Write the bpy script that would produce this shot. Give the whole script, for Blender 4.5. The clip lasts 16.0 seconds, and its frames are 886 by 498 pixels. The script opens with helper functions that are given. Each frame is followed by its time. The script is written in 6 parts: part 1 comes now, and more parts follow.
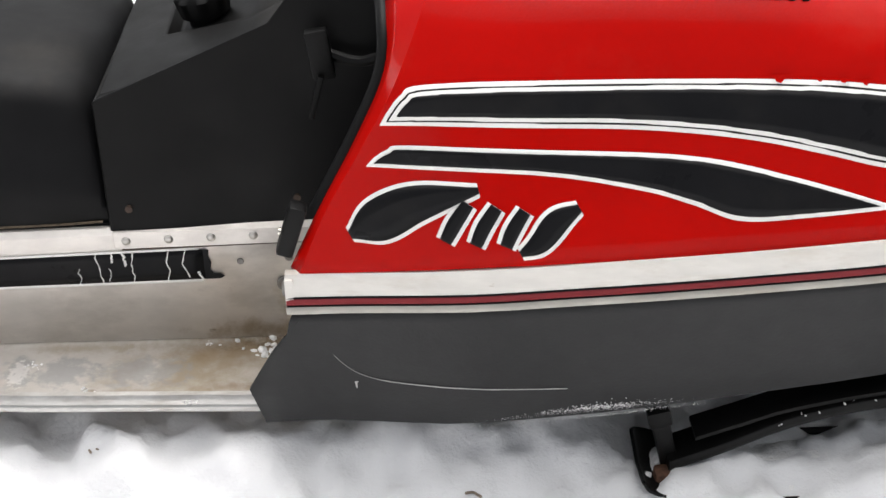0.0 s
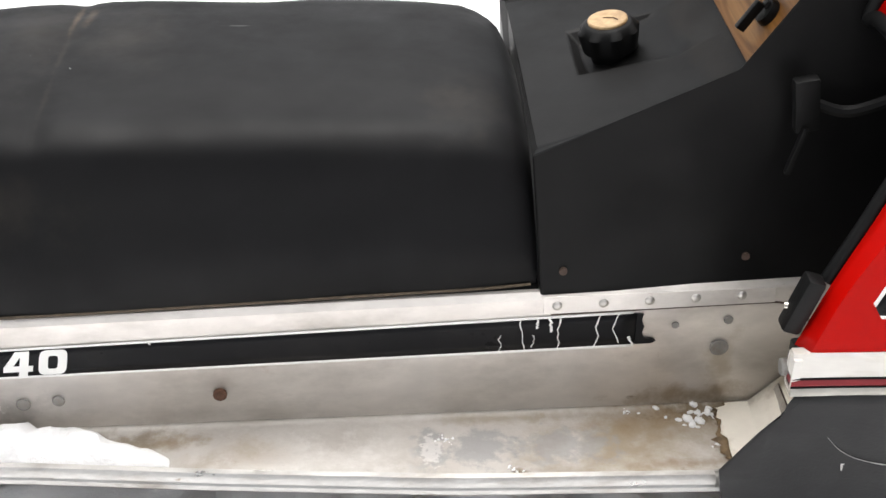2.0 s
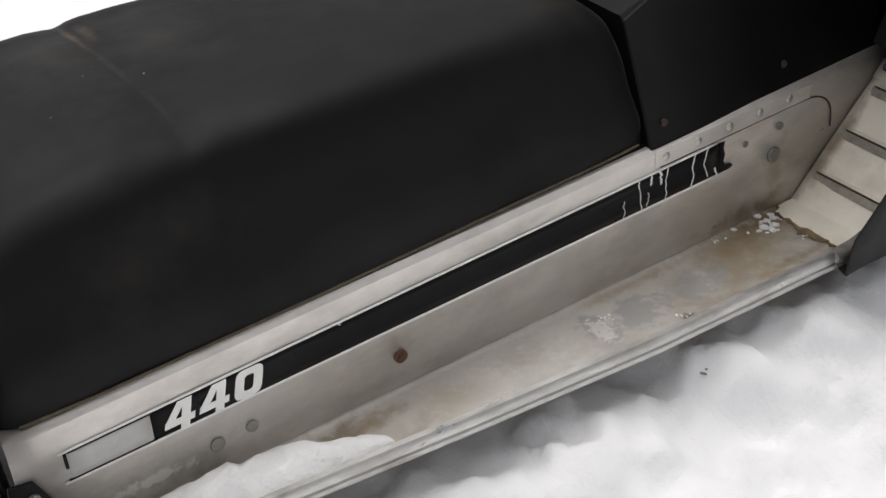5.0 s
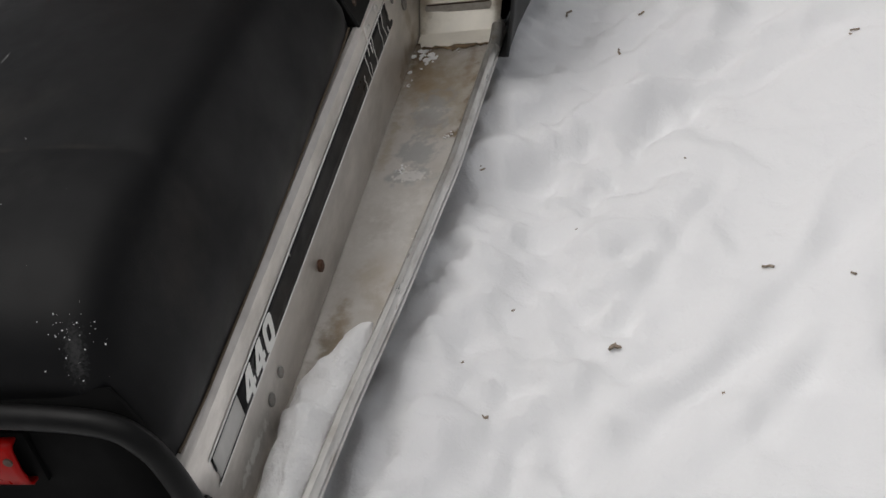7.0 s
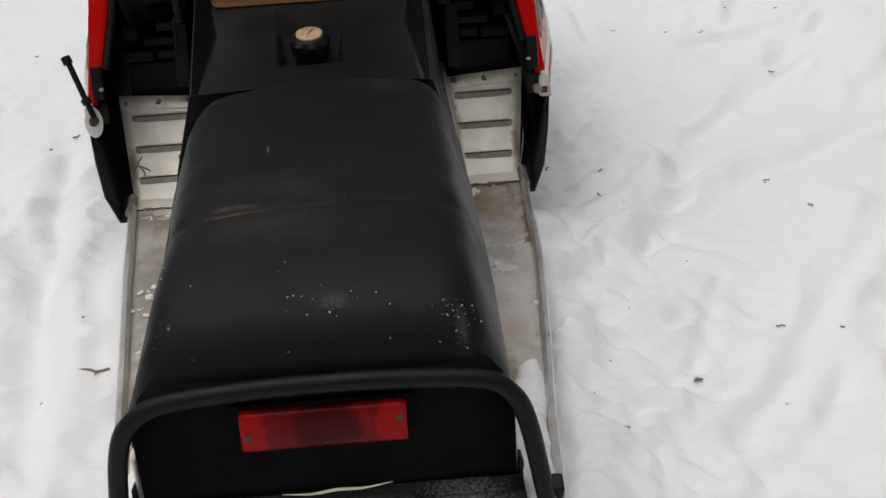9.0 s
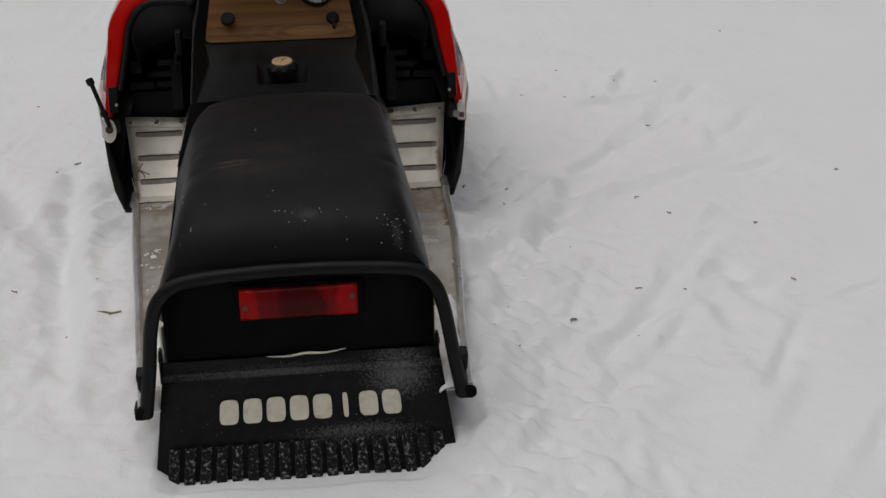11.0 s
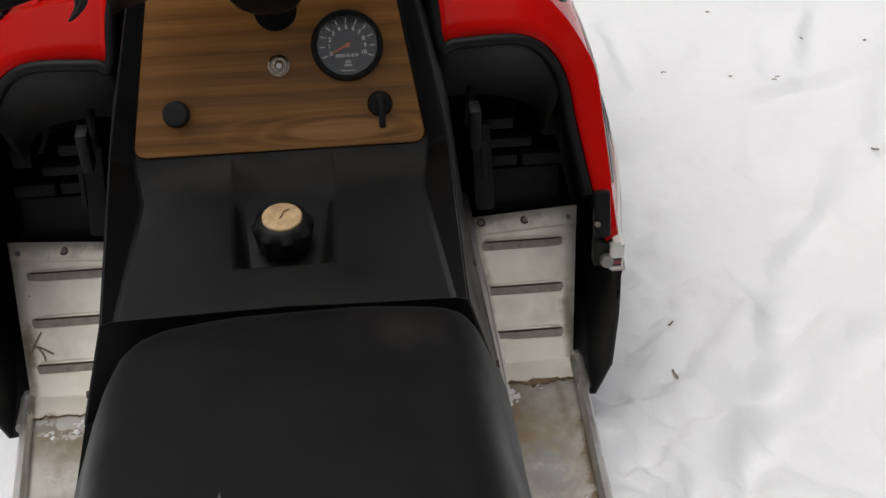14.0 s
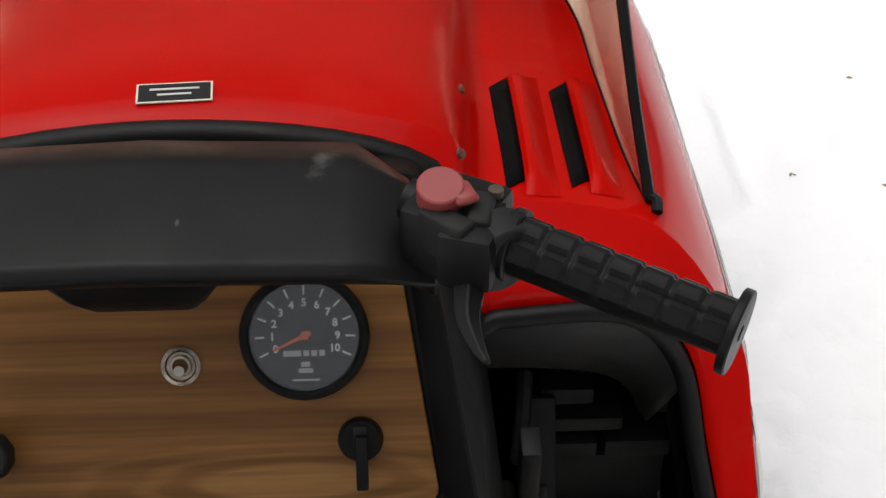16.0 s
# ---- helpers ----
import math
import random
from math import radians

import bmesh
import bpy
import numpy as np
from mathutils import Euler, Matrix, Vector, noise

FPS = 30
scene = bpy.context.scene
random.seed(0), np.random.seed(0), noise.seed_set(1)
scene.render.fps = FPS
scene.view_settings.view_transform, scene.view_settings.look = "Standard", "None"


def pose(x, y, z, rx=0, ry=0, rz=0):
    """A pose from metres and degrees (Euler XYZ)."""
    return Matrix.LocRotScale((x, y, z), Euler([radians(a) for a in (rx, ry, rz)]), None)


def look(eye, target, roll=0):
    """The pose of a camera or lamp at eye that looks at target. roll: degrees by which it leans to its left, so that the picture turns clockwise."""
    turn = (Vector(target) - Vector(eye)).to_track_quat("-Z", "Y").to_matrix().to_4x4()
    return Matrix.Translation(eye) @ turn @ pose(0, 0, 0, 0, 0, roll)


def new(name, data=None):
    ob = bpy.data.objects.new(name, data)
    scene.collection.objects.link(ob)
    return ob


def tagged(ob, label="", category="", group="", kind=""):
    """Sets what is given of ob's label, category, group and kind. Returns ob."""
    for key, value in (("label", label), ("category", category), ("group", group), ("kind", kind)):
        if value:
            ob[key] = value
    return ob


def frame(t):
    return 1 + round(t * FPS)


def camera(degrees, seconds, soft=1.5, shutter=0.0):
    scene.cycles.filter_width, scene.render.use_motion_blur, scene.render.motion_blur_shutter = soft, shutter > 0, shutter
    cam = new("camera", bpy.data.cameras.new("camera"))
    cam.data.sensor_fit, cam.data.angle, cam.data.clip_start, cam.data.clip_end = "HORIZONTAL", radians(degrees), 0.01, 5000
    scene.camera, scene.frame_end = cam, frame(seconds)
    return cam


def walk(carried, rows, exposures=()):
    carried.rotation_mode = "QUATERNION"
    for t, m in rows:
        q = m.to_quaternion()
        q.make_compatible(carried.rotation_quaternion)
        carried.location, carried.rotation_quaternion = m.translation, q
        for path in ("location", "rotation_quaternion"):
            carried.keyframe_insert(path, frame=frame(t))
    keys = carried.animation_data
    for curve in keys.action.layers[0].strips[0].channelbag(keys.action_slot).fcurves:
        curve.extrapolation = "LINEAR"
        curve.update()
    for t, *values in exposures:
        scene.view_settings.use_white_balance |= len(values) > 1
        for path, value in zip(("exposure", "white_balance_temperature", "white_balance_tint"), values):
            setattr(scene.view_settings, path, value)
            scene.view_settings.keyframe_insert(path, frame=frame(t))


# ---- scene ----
from mathutils.bvhtree import BVHTree

cam = camera(36.9, 16.0)

PATH = [
    (0, (0.657, -1.496, 1.05), (0.72, 0.18, -0.039), -0.3),
    (0.5, (0.464, -1.497, 1.063), (0.564, 0.172, -0.034), 0.4),
    (1, (0.333, -1.471, 1.079), (0.419, 0.208, -0.004), 0.4),
    (1.5, (0.276, -1.397, 1.062), (0.3, 0.284, -0.022), -0.7),
    (2, (0.188, -1.312, 1.061), (0.261, 0.339, -0.065), -0.6),
    (2.5, (0.014, -1.303, 1.045), (0.303, 0.335, -0.064), 0.1),
    (3, (-0.15, -1.242, 1.037), (0.328, 0.316, -0.121), -0.6),
    (3.5, (-0.257, -1.146, 1.025), (0.331, 0.334, -0.185), -1.9),
    (4, (-0.344, -1.209, 0.989), (0.294, 0.269, -0.199), -3.8),
    (4.2, (-0.382, -1.221, 0.986), (0.266, 0.269, -0.179), -3.1),
    (6.3, (-0.801, -0.918, 0.992), (0.554, -0.013, -0.168), -11.5),
    (6.5, (-0.868, -0.894, 1.055), (0.505, -0.102, -0.164), -11.6),
    (7, (-1.085, -0.763, 1.066), (0.404, -0.243, -0.163), -14.4),
    (7.5, (-1.115, -0.513, 1.114), (0.427, -0.234, -0.128), -8.9),
    (8, (-1.194, -0.356, 1.209), (0.369, -0.197, -0.028), -6.7),
    (8.5, (-1.388, -0.185, 1.25), (0.268, -0.192, 0.128), -3.5),
    (9, (-1.639, -0.102, 1.189), (0.108, -0.183, 0.217), -3.2),
    (9.2, (-1.767, -0.091, 1.187), (0.003, -0.206, 0.263), -3.1),
    (11.3, (-2.359, -0.011, 1.233), (-0.536, -0.21, 0.436), -0.8),
    (11.5, (-2.268, 0.011, 1.282), (-0.45, -0.188, 0.473), -0.9),
    (12, (-1.946, 0.062, 1.28), (-0.141, -0.166, 0.451), -0.5),
    (12.5, (-1.577, 0.031, 1.288), (0.217, -0.144, 0.42), 0.7),
    (13, (-1.267, 0.015, 1.286), (0.452, -0.134, 0.275), 1.0),
    (13.5, (-1.028, 0.005, 1.27), (0.641, -0.189, 0.186), 0.2),
    (14, (-0.78, -0.076, 1.244), (0.856, -0.208, 0.101), -1.3),
    (14.5, (-0.525, -0.117, 1.221), (1.128, -0.191, 0.097), -2.8),
    (15, (-0.341, -0.113, 1.201), (1.289, -0.181, 0.044), -3.9),
    (15.5, (-0.19, -0.103, 1.152), (1.451, -0.217, 0.014), -0.8),
    (16, (-0.025, -0.15, 1.131), (1.544, -0.201, -0.108), -0.4),
]
walk(cam, [(t, look(eye, target, roll)) for t, eye, target, roll in PATH],
     exposures=[(0, 0.42), (1.0, 0.48), (1.5, 0.58), (2.5, 0.74), (3.0, 0.74), (3.5, 0.52), (4.0, 0.28), (4.2, 0.18), (6.3, -0.58), (6.5, -0.56), (7.0, -0.8), (7.5, -0.95), (8.0, -0.75), (9, -0.7), (11.5, -1.25), (12.5, -1.05), (13.5, -0.75), (14.5, -0.3), (15, -0.2), (16, -0.15)])

# ---- world and light: a bright overcast winter day ----
world = bpy.data.worlds.new("overcast_sky")
scene.world = world
world.use_nodes = True
wn = world.node_tree.nodes
wl = world.node_tree.links
wn.clear()
w_out = wn.new("ShaderNodeOutputWorld")
w_bg = wn.new("ShaderNodeBackground")
w_sky = wn.new("ShaderNodeTexSky")
w_sky.sky_type = "NISHITA"
w_sky.sun_disc = False
w_sky.sun_elevation = radians(76)
w_sky.sun_rotation = radians(2)
w_sky.dust_density = 6.0
w_hue = wn.new("ShaderNodeHueSaturation")
w_hue.inputs["Saturation"].default_value = 0.18
wl.new(w_sky.outputs[0], w_hue.inputs["Color"])
wl.new(w_hue.outputs[0], w_bg.inputs["Color"])
wl.new(w_bg.outputs[0], w_out.inputs["Surface"])
w_bg.inputs["Strength"].default_value = 0.132
sun = new("sun", bpy.data.lights.new("sun", "SUN"))
sun.data.energy = 1.5
sun.data.angle = radians(80)
sun.data.color = (1.0, 0.97, 0.93)
sun.matrix_world = look((0.1, 1.15, 4.7), (0, 0, 0))


# ---- materials ----
def material(name, color, rough=0.5, metal=0.0, spec=0.5, coat=0.0, grain=0.0, grain_scale=60.0, bump=0.0, bump_scale=200.0,
             stain=None, stain_scale=6.0, stain_at=(0.5, 0.7), stain_amount=0.8, wear=None, wear_scale=40.0, wear_at=(0.66, 0.72),
             stretch=(1, 1, 1), rough_var=0.12, sheen=0.0):
    """A surface with a fine grain, larger stains and small worn flecks."""
    m = bpy.data.materials.new(name)
    m.use_nodes = True
    nt = m.node_tree
    n, l = nt.nodes, nt.links
    b = n["Principled BSDF"]
    b.inputs["Metallic"].default_value = metal
    b.inputs["Specular IOR Level"].default_value = spec
    b.inputs["Coat Weight"].default_value = coat
    b.inputs["Coat Roughness"].default_value = 0.08
    if sheen:
        b.inputs["Sheen Weight"].default_value = sheen
    tc = n.new("ShaderNodeTexCoord")
    mp = n.new("ShaderNodeMapping")
    mp.inputs["Scale"].default_value = stretch
    l.new(tc.outputs["Object"], mp.inputs["Vector"])

    def noise_tex(scale, detail=4.0, rough_=0.6):
        t = n.new("ShaderNodeTexNoise")
        t.inputs["Scale"].default_value = scale
        t.inputs["Detail"].default_value = detail
        t.inputs["Roughness"].default_value = rough_
        l.new(mp.outputs["Vector"], t.inputs["Vector"])
        return t.outputs["Fac"]

    def ramp(fac, lo, hi, a=0.0, c=1.0):
        r = n.new("ShaderNodeMapRange")
        r.inputs["From Min"].default_value = lo
        r.inputs["From Max"].default_value = hi
        r.inputs["To Min"].default_value = a
        r.inputs["To Max"].default_value = c
        l.new(fac, r.inputs["Value"])
        return r.outputs["Result"]

    def mix(fac, a, c):
        x = n.new("ShaderNodeMix")
        x.data_type = "RGBA"
        l.new(fac, x.inputs["Factor"])
        for sock, v in ((x.inputs["A"], a), (x.inputs["B"], c)):
            if isinstance(v, tuple):
                sock.default_value = (*v, 1)
            else:
                l.new(v, sock)
        return x.outputs["Result"]

    lo = tuple(c * (1 - grain) for c in color)
    hi = tuple(min(1.0, c * (1 + grain)) for c in color)
    out = mix(ramp(noise_tex(grain_scale), 0.3, 0.7), lo, hi)
    if stain:
        out = mix(ramp(noise_tex(stain_scale, 6, 0.65), *stain_at, 0.0, stain_amount), out, stain)
    if wear:
        out = mix(ramp(noise_tex(wear_scale, 5, 0.7), *wear_at), out, wear)
    l.new(out, b.inputs["Base Color"])
    l.new(ramp(noise_tex(stain_scale * 1.7, 5), 0.3, 0.7, max(0.03, rough - rough_var), min(1, rough + rough_var)), b.inputs["Roughness"])
    if bump:
        bp = n.new("ShaderNodeBump")
        bp.inputs["Strength"].default_value = bump
        bp.inputs["Distance"].default_value = 0.002
        l.new(noise_tex(bump_scale, 3), bp.inputs["Height"])
        l.new(bp.outputs["Normal"], b.inputs["Normal"])
    return m


def blotches(m, spots):
    """Adds soft-edged marks to a material's colour: (centre, radii, colour, hardness, noise scale, weight)."""
    n, l = m.node_tree.nodes, m.node_tree.links
    b = n["Principled BSDF"]
    out = b.inputs["Base Color"].links[0].from_socket
    tc = n.new("ShaderNodeTexCoord")
    for c, r, color, hard, scale, weight in spots:
        t = n.new("ShaderNodeTexNoise")
        t.inputs["Scale"].default_value, t.inputs["Detail"].default_value, t.inputs["Roughness"].default_value = scale, 6, 0.65
        l.new(tc.outputs["Object"], t.inputs["Vector"])
        d = n.new("ShaderNodeVectorMath")
        d.operation = "SUBTRACT"
        l.new(tc.outputs["Object"], d.inputs[0])
        d.inputs[1].default_value = c
        q = n.new("ShaderNodeVectorMath")
        q.operation = "DIVIDE"
        l.new(d.outputs[0], q.inputs[0])
        q.inputs[1].default_value = r
        ln = n.new("ShaderNodeVectorMath")
        ln.operation = "LENGTH"
        l.new(q.outputs[0], ln.inputs[0])
        f = n.new("ShaderNodeMath")
        f.operation = "MULTIPLY_ADD"
        l.new(t.outputs["Fac"], f.inputs[0])
        f.inputs[1].default_value, f.inputs[2].default_value = 3.0, -0.5
        g = n.new("ShaderNodeMath")
        g.operation = "SUBTRACT"
        l.new(f.outputs[0], g.inputs[0])
        l.new(ln.outputs["Value"], g.inputs[1])
        r2 = n.new("ShaderNodeMapRange")
        r2.inputs["From Max"].default_value, r2.inputs["To Max"].default_value = hard, weight
        l.new(g.outputs[0], r2.inputs["Value"])
        x = n.new("ShaderNodeMix")
        x.data_type = "RGBA"
        l.new(r2.outputs["Result"], x.inputs["Factor"])
        l.new(out, x.inputs["A"])
        x.inputs["B"].default_value = (*color, 1)
        out = x.outputs["Result"]
    l.new(out, b.inputs["Base Color"])
    return m


M_RED = material("red_gelcoat", (0.435, 0.003, 0.0015), 0.17, spec=0.055, coat=0.05, grain=0.05, grain_scale=9, stain=(0.5, 0.03, 0.02), stain_at=(0.55, 0.8), stain_amount=0.5, rough_var=0.06)
RUB, DUST = (0.085, 0.062, 0.042), (0.034, 0.029, 0.024)
M_SEAT = blotches(material("rubbed_black_vinyl", (0.0042, 0.0042, 0.0047), 0.52, spec=0.16, grain=0.25, grain_scale=25, bump=0.07, bump_scale=420, stain=(0.005, 0.005, 0.005), stain_scale=5, stain_at=(0.50, 0.72), stain_amount=0.7), [
    ((-.159, .080, .44), (.005, .050, .05), RUB, 0.8, 45, 0.9), ((-.144, .090, .44), (.008, .030, .05), RUB, 0.9, 60, 0.6), ((-.157, -.02, .44), (.004, .055, .05), DUST, 0.9, 50, 0.45), ((-.156, -.12, .44), (.004, .05, .05), DUST, 0.9, 50, 0.3),
    ((-.190, .05, .44), (.05, .10, .05), DUST, 1.2, 30, 0.5), ((-.09, .04, .44), (.06, .10, .05), DUST, 1.3, 22, 0.45), ((-.20, .0, .44), (.05, .12, .05), (0.020, 0.019, 0.018), 1.2, 25, 0.6), ((-.345, -.035, .41), (.014, .02, .05), (0.06, 0.06, 0.06), 0.9, 330, 0.6),
    ((-.372, -.178, .38), (.018, .010, .05), (0.06, 0.06, 0.06), 0.9, 330, 0.6), ((.022, .052, .436), (.020, .0018, .05), (0.10, 0.10, 0.10), 0.5, 60, 0.8), ((.26, -.12, .43), (.05, .06, .05), DUST, 1.2, 30, 0.4), ((-.22, -.215, .36), (.10, .03, .06), DUST, 1.3, 20, 0.35)])
M_CONSOLE = material("black_moulded_plastic", (0.0046, 0.0045, 0.0045), 0.40, spec=0.14, grain=0.2, grain_scale=30, bump=0.07, bump_scale=420, stain=(0.011, 0.010, 0.009), stain_scale=7, stain_at=(0.5, 0.75), stain_amount=0.5)
# Paler brown band on the skirt paints in wood reflection and dust.
blotches(M_CONSOLE, [((.520, 0, .457), (.030, .165, .030), (0.013, 0.0108, 0.0088), 0.5, 14, 0.9)])
for m_, w_ in ((M_SEAT, 0.06), (M_CONSOLE, 0.05)):
    m_.node_tree.nodes["Principled BSDF"].inputs["Sheen Weight"].default_value = w_
    m_.node_tree.nodes["Principled BSDF"].inputs["Sheen Roughness"].default_value = 0.25
M_PAD = blotches(material("black_pad_rubber", (0.0045, 0.0044, 0.0045), 0.42, spec=0.14, grain=0.2, grain_scale=30, bump=0.07, bump_scale=420, stain=(0.009, 0.009, 0.009), stain_scale=9), [((.576, -.104, .716), (.016, .008, .02), (0.07, 0.07, 0.07), 0.9, 90, 0.8), ((.53, -.03, .712), (.004, .0015, .02), (0.09, 0.09, 0.09), 0.6, 90, 0.8)])
M_BLACK = material("black_rubber", (0.0045, 0.0045, 0.0045), 0.45, spec=0.17, grain=0.2, bump=0.15, bump_scale=300, stain=(0.012, 0.012, 0.012), stain_scale=12, stain_at=(0.55, 0.8))
# Near-black; also paints the dark of vent openings and the engine bay.
M_DARK = material("flat_near_black", (0.0025, 0.0025, 0.0025), 0.8, spec=0.1, grain=0.3)
M_LIP = material("charcoal_hood_lining", (0.024, 0.024, 0.024), 0.6, spec=0.2, grain=0.2, grain_scale=30, stain=(0.03, 0.028, 0.026), stain_scale=8)
M_SHROUD = material("dusty_engine_shroud", (0.012, 0.012, 0.0118), 0.6, spec=0.25, grain=0.3, stain=(0.008, 0.0075, 0.007), stain_scale=15)
M_BELLY = material("charcoal_belly_pan", (0.018, 0.018, 0.0185), 0.55, spec=0.3, grain=0.12, grain_scale=40, bump=0.15, bump_scale=250, stain=(0.028, 0.028, 0.028), stain_scale=3, stain_at=(0.5, 0.8), stain_amount=0.5)
M_ALUM = material("weathered_aluminium", (0.76, 0.72, 0.68), 0.42, metal=0.55, grain=0.10, grain_scale=30, bump=0.1, bump_scale=180, stretch=(0.5, 1, 1), stain=(0.48, 0.45, 0.41), stain_scale=14, stain_at=(0.48, 0.72), stain_amount=0.8, wear=(0.32, 0.27, 0.21), wear_scale=40, wear_at=(0.69, 0.77))
blotches(M_ALUM, [((.50, -.235, .125), (.08, .02, .02), (0.36, 0.27, 0.16), 0.9, 35, 0.7), ((.53, -.235, .17), (.02, .02, .05), (0.42, 0.35, 0.25), 1.0, 40, 0.6), ((.05, -.235, .20), (.02, .02, .02), (0.5, 0.42, 0.36), 0.8, 80, 0.6), ((-.25, -.235, .14), (.08, .02, .025), (0.40, 0.38, 0.35), 1.0, 40, 0.6), ((-.270, -.235, .143), (.045, .02, .008), (0.86, 0.85, 0.82), 0.4, 90, 0.9)])
M_RAIL = material("extruded_aluminium_edge", (0.57, 0.56, 0.54), 0.38, metal=0.85, grain=0.12, grain_scale=90, stretch=(0.4, 1, 1), bump=0.15, bump_scale=150, stain=(0.30, 0.26, 0.22), stain_scale=26, stain_at=(0.5, 0.75), wear=(0.22, 0.15, 0.09), wear_scale=55, wear_at=(0.66, 0.74))
M_PAN = material("cream_painted_foot_plate", (0.90, 0.85, 0.75), 0.40, metal=0.2, grain=0.06, grain_scale=20, bump=0.1, stain=(0.46, 0.40, 0.32), stain_scale=11, stain_at=(0.5, 0.78), stain_amount=0.5, wear=(0.25, 0.2, 0.15), wear_scale=60, wear_at=(0.70, 0.76))
for s_ in (-1, 1):
    blotches(M_PAN, [((.522, s_ * .310, .115), (.010, .05, .010), (0.30, 0.22, 0.13), 0.9, 60, 0.6), ((.60, s_ * .355, .15), (.06, .012, .06), (0.30, 0.23, 0.15), 0.9, 35, 0.8), ((.62, s_ * .245, .17), (.08, .012, .08), (0.36, 0.29, 0.20), 1.0, 35, 0.8), ((.70, s_ * .30, .245), (.010, .10, .012), (0.34, 0.28, 0.20), 1.0, 50, 0.7)])
# Darker grey than the plate: the louvre mouths' shade put into colour.
M_LOUVRE = material("shade_grey_louvre", (0.34, 0.31, 0.27), 0.6, metal=0.2, grain=0.25, grain_scale=80)
M_RIVET = material("bare_rivet_metal", (0.55, 0.53, 0.50), 0.35, metal=0.9, grain=0.15)
M_STEEL = material("dull_steel", (0.26, 0.25, 0.235), 0.5, metal=0.5, grain=0.2, grain_scale=120, stain=(0.14, 0.10, 0.07), stain_scale=60)
M_FLAKE = material("brown_dirt_flakes", (0.17, 0.115, 0.062), 0.8, grain=0.5, grain_scale=90, bump=0.4, stain=(0.06, 0.04, 0.025), stain_scale=40)
M_RUST = material("rusty_steel", (0.11, 0.055, 0.034), 0.75, metal=0.2, grain=0.4, grain_scale=150, bump=0.4)
M_WHITE = material("white_vinyl_trim", (0.70, 0.675, 0.63), 0.4, grain=0.06, stain=(0.52, 0.46, 0.38), stain_scale=24, stain_at=(0.5, 0.78), stretch=(0.4, 1, 1.6), wear=(0.36, 0.28, 0.20), wear_scale=45, wear_at=(0.70, 0.76))
M_LIPMETAL = material("dull_metal_lip", (0.44, 0.42, 0.38), 0.5, metal=0.4, grain=0.15, grain_scale=60, stretch=(0.4, 1, 1), stain=(0.28, 0.24, 0.19), stain_scale=30)
M_DECALW = material("white_decal_film", (0.85, 0.84, 0.81), 0.4, grain=0.03, wear=(0.6, 0.2, 0.18), wear_scale=50, wear_at=(0.74, 0.78))
M_DECALB = material("black_decal_film", (0.005, 0.005, 0.006), 0.35, spec=0.13, grain=0.2, coat=0.02, stain=(0.012, 0.011, 0.011), stain_scale=10)
M_DECALR = material("dark_red_pinstripe", (0.20, 0.014, 0.018), 0.4, grain=0.1)
M_GREY = material("grey_decal_film", (0.50, 0.49, 0.47), 0.45, grain=0.06, stain=(0.4, 0.39, 0.37), stain_scale=20)
M_LENS = material("red_lamp_lens", (0.15, 0.0025, 0.0025), 0.3, spec=0.1, coat=0.0, grain=0.15, grain_scale=14, stretch=(1, 1.6, 1), stain=(0.10, 0.002, 0.003), stain_scale=9, stain_at=(0.45, 0.7), stain_amount=0.8)
# Inner reflectors' bright ends and the dark middle, painted into the lens colour.
blotches(M_LENS, [((-.42, .068, .289), (.06, .026, .06), (0.29, 0.004, 0.003), 0.2, 6, 0.95), ((-.42, -.097, .289), (.06, .026, .06), (0.29, 0.004, 0.003), 0.2, 6, 0.95), ((-.42, -.012, .289), (.06, .046, .06), (0.050, 0.001, 0.001), 0.25, 6, 0.95)])
M_TAN = material("tan_cap_disc", (0.56, 0.39, 0.21), 0.5, grain=0.2, grain_scale=90, stain=(0.26, 0.14, 0.06), stain_scale=60, stain_at=(0.42, 0.72))
M_CREAM = material("cream_raised_lettering", (0.66, 0.62, 0.50), 0.5, grain=0.1, stain=(0.4, 0.36, 0.28), stain_scale=50, stain_at=(0.55, 0.75))
M_FLAP = material("frosted_rubber_flap", (0.007, 0.007, 0.007), 0.55, spec=0.15, grain=0.3, bump=0.3, bump_scale=160, wear=(0.25, 0.25, 0.25), wear_scale=190, wear_at=(0.66, 0.74))
blotches(M_FLAP, [((-.41, -.17, .15), (.05, .06, .05), (0.16, 0.16, 0.16), 0.9, 260, 0.7), ((-.41, -.10, .05), (.05, .12, .02), (0.16, 0.16, 0.16), 0.9, 260, 0.7), ((-.41, .02, .165), (.05, .2, .012), (0.10, 0.10, 0.10), 0.9, 260, 0.6)])
M_RIB = material("frosted_flap_rib", (0.010, 0.010, 0.010), 0.6, spec=0.15, grain=0.3, bump=0.3, bump_scale=160, wear=(0.30, 0.30, 0.30), wear_scale=150, wear_at=(0.54, 0.66))
M_BUTTON = material("faded_red_button", (0.24, 0.036, 0.034), 0.5, grain=0.08)
M_CHROME = material("chromed_metal", (0.58, 0.54, 0.48), 0.14, metal=1.0, rough_var=0.05)
M_AGED = material("tarnished_chrome", (0.34, 0.29, 0.23), 0.25, metal=1.0, grain=0.25, grain_scale=200, rough_var=0.1)
M_DIAL = material("dark_dial_face", (0.020, 0.020, 0.020), 0.5, spec=0.2, grain=0.1)
M_NEEDLE = material("orange_needle", (0.8, 0.13, 0.03), 0.4)
M_DIRT = material("dry_plant_scrap", (0.24, 0.19, 0.145), 0.85, grain=0.4, grain_scale=200)


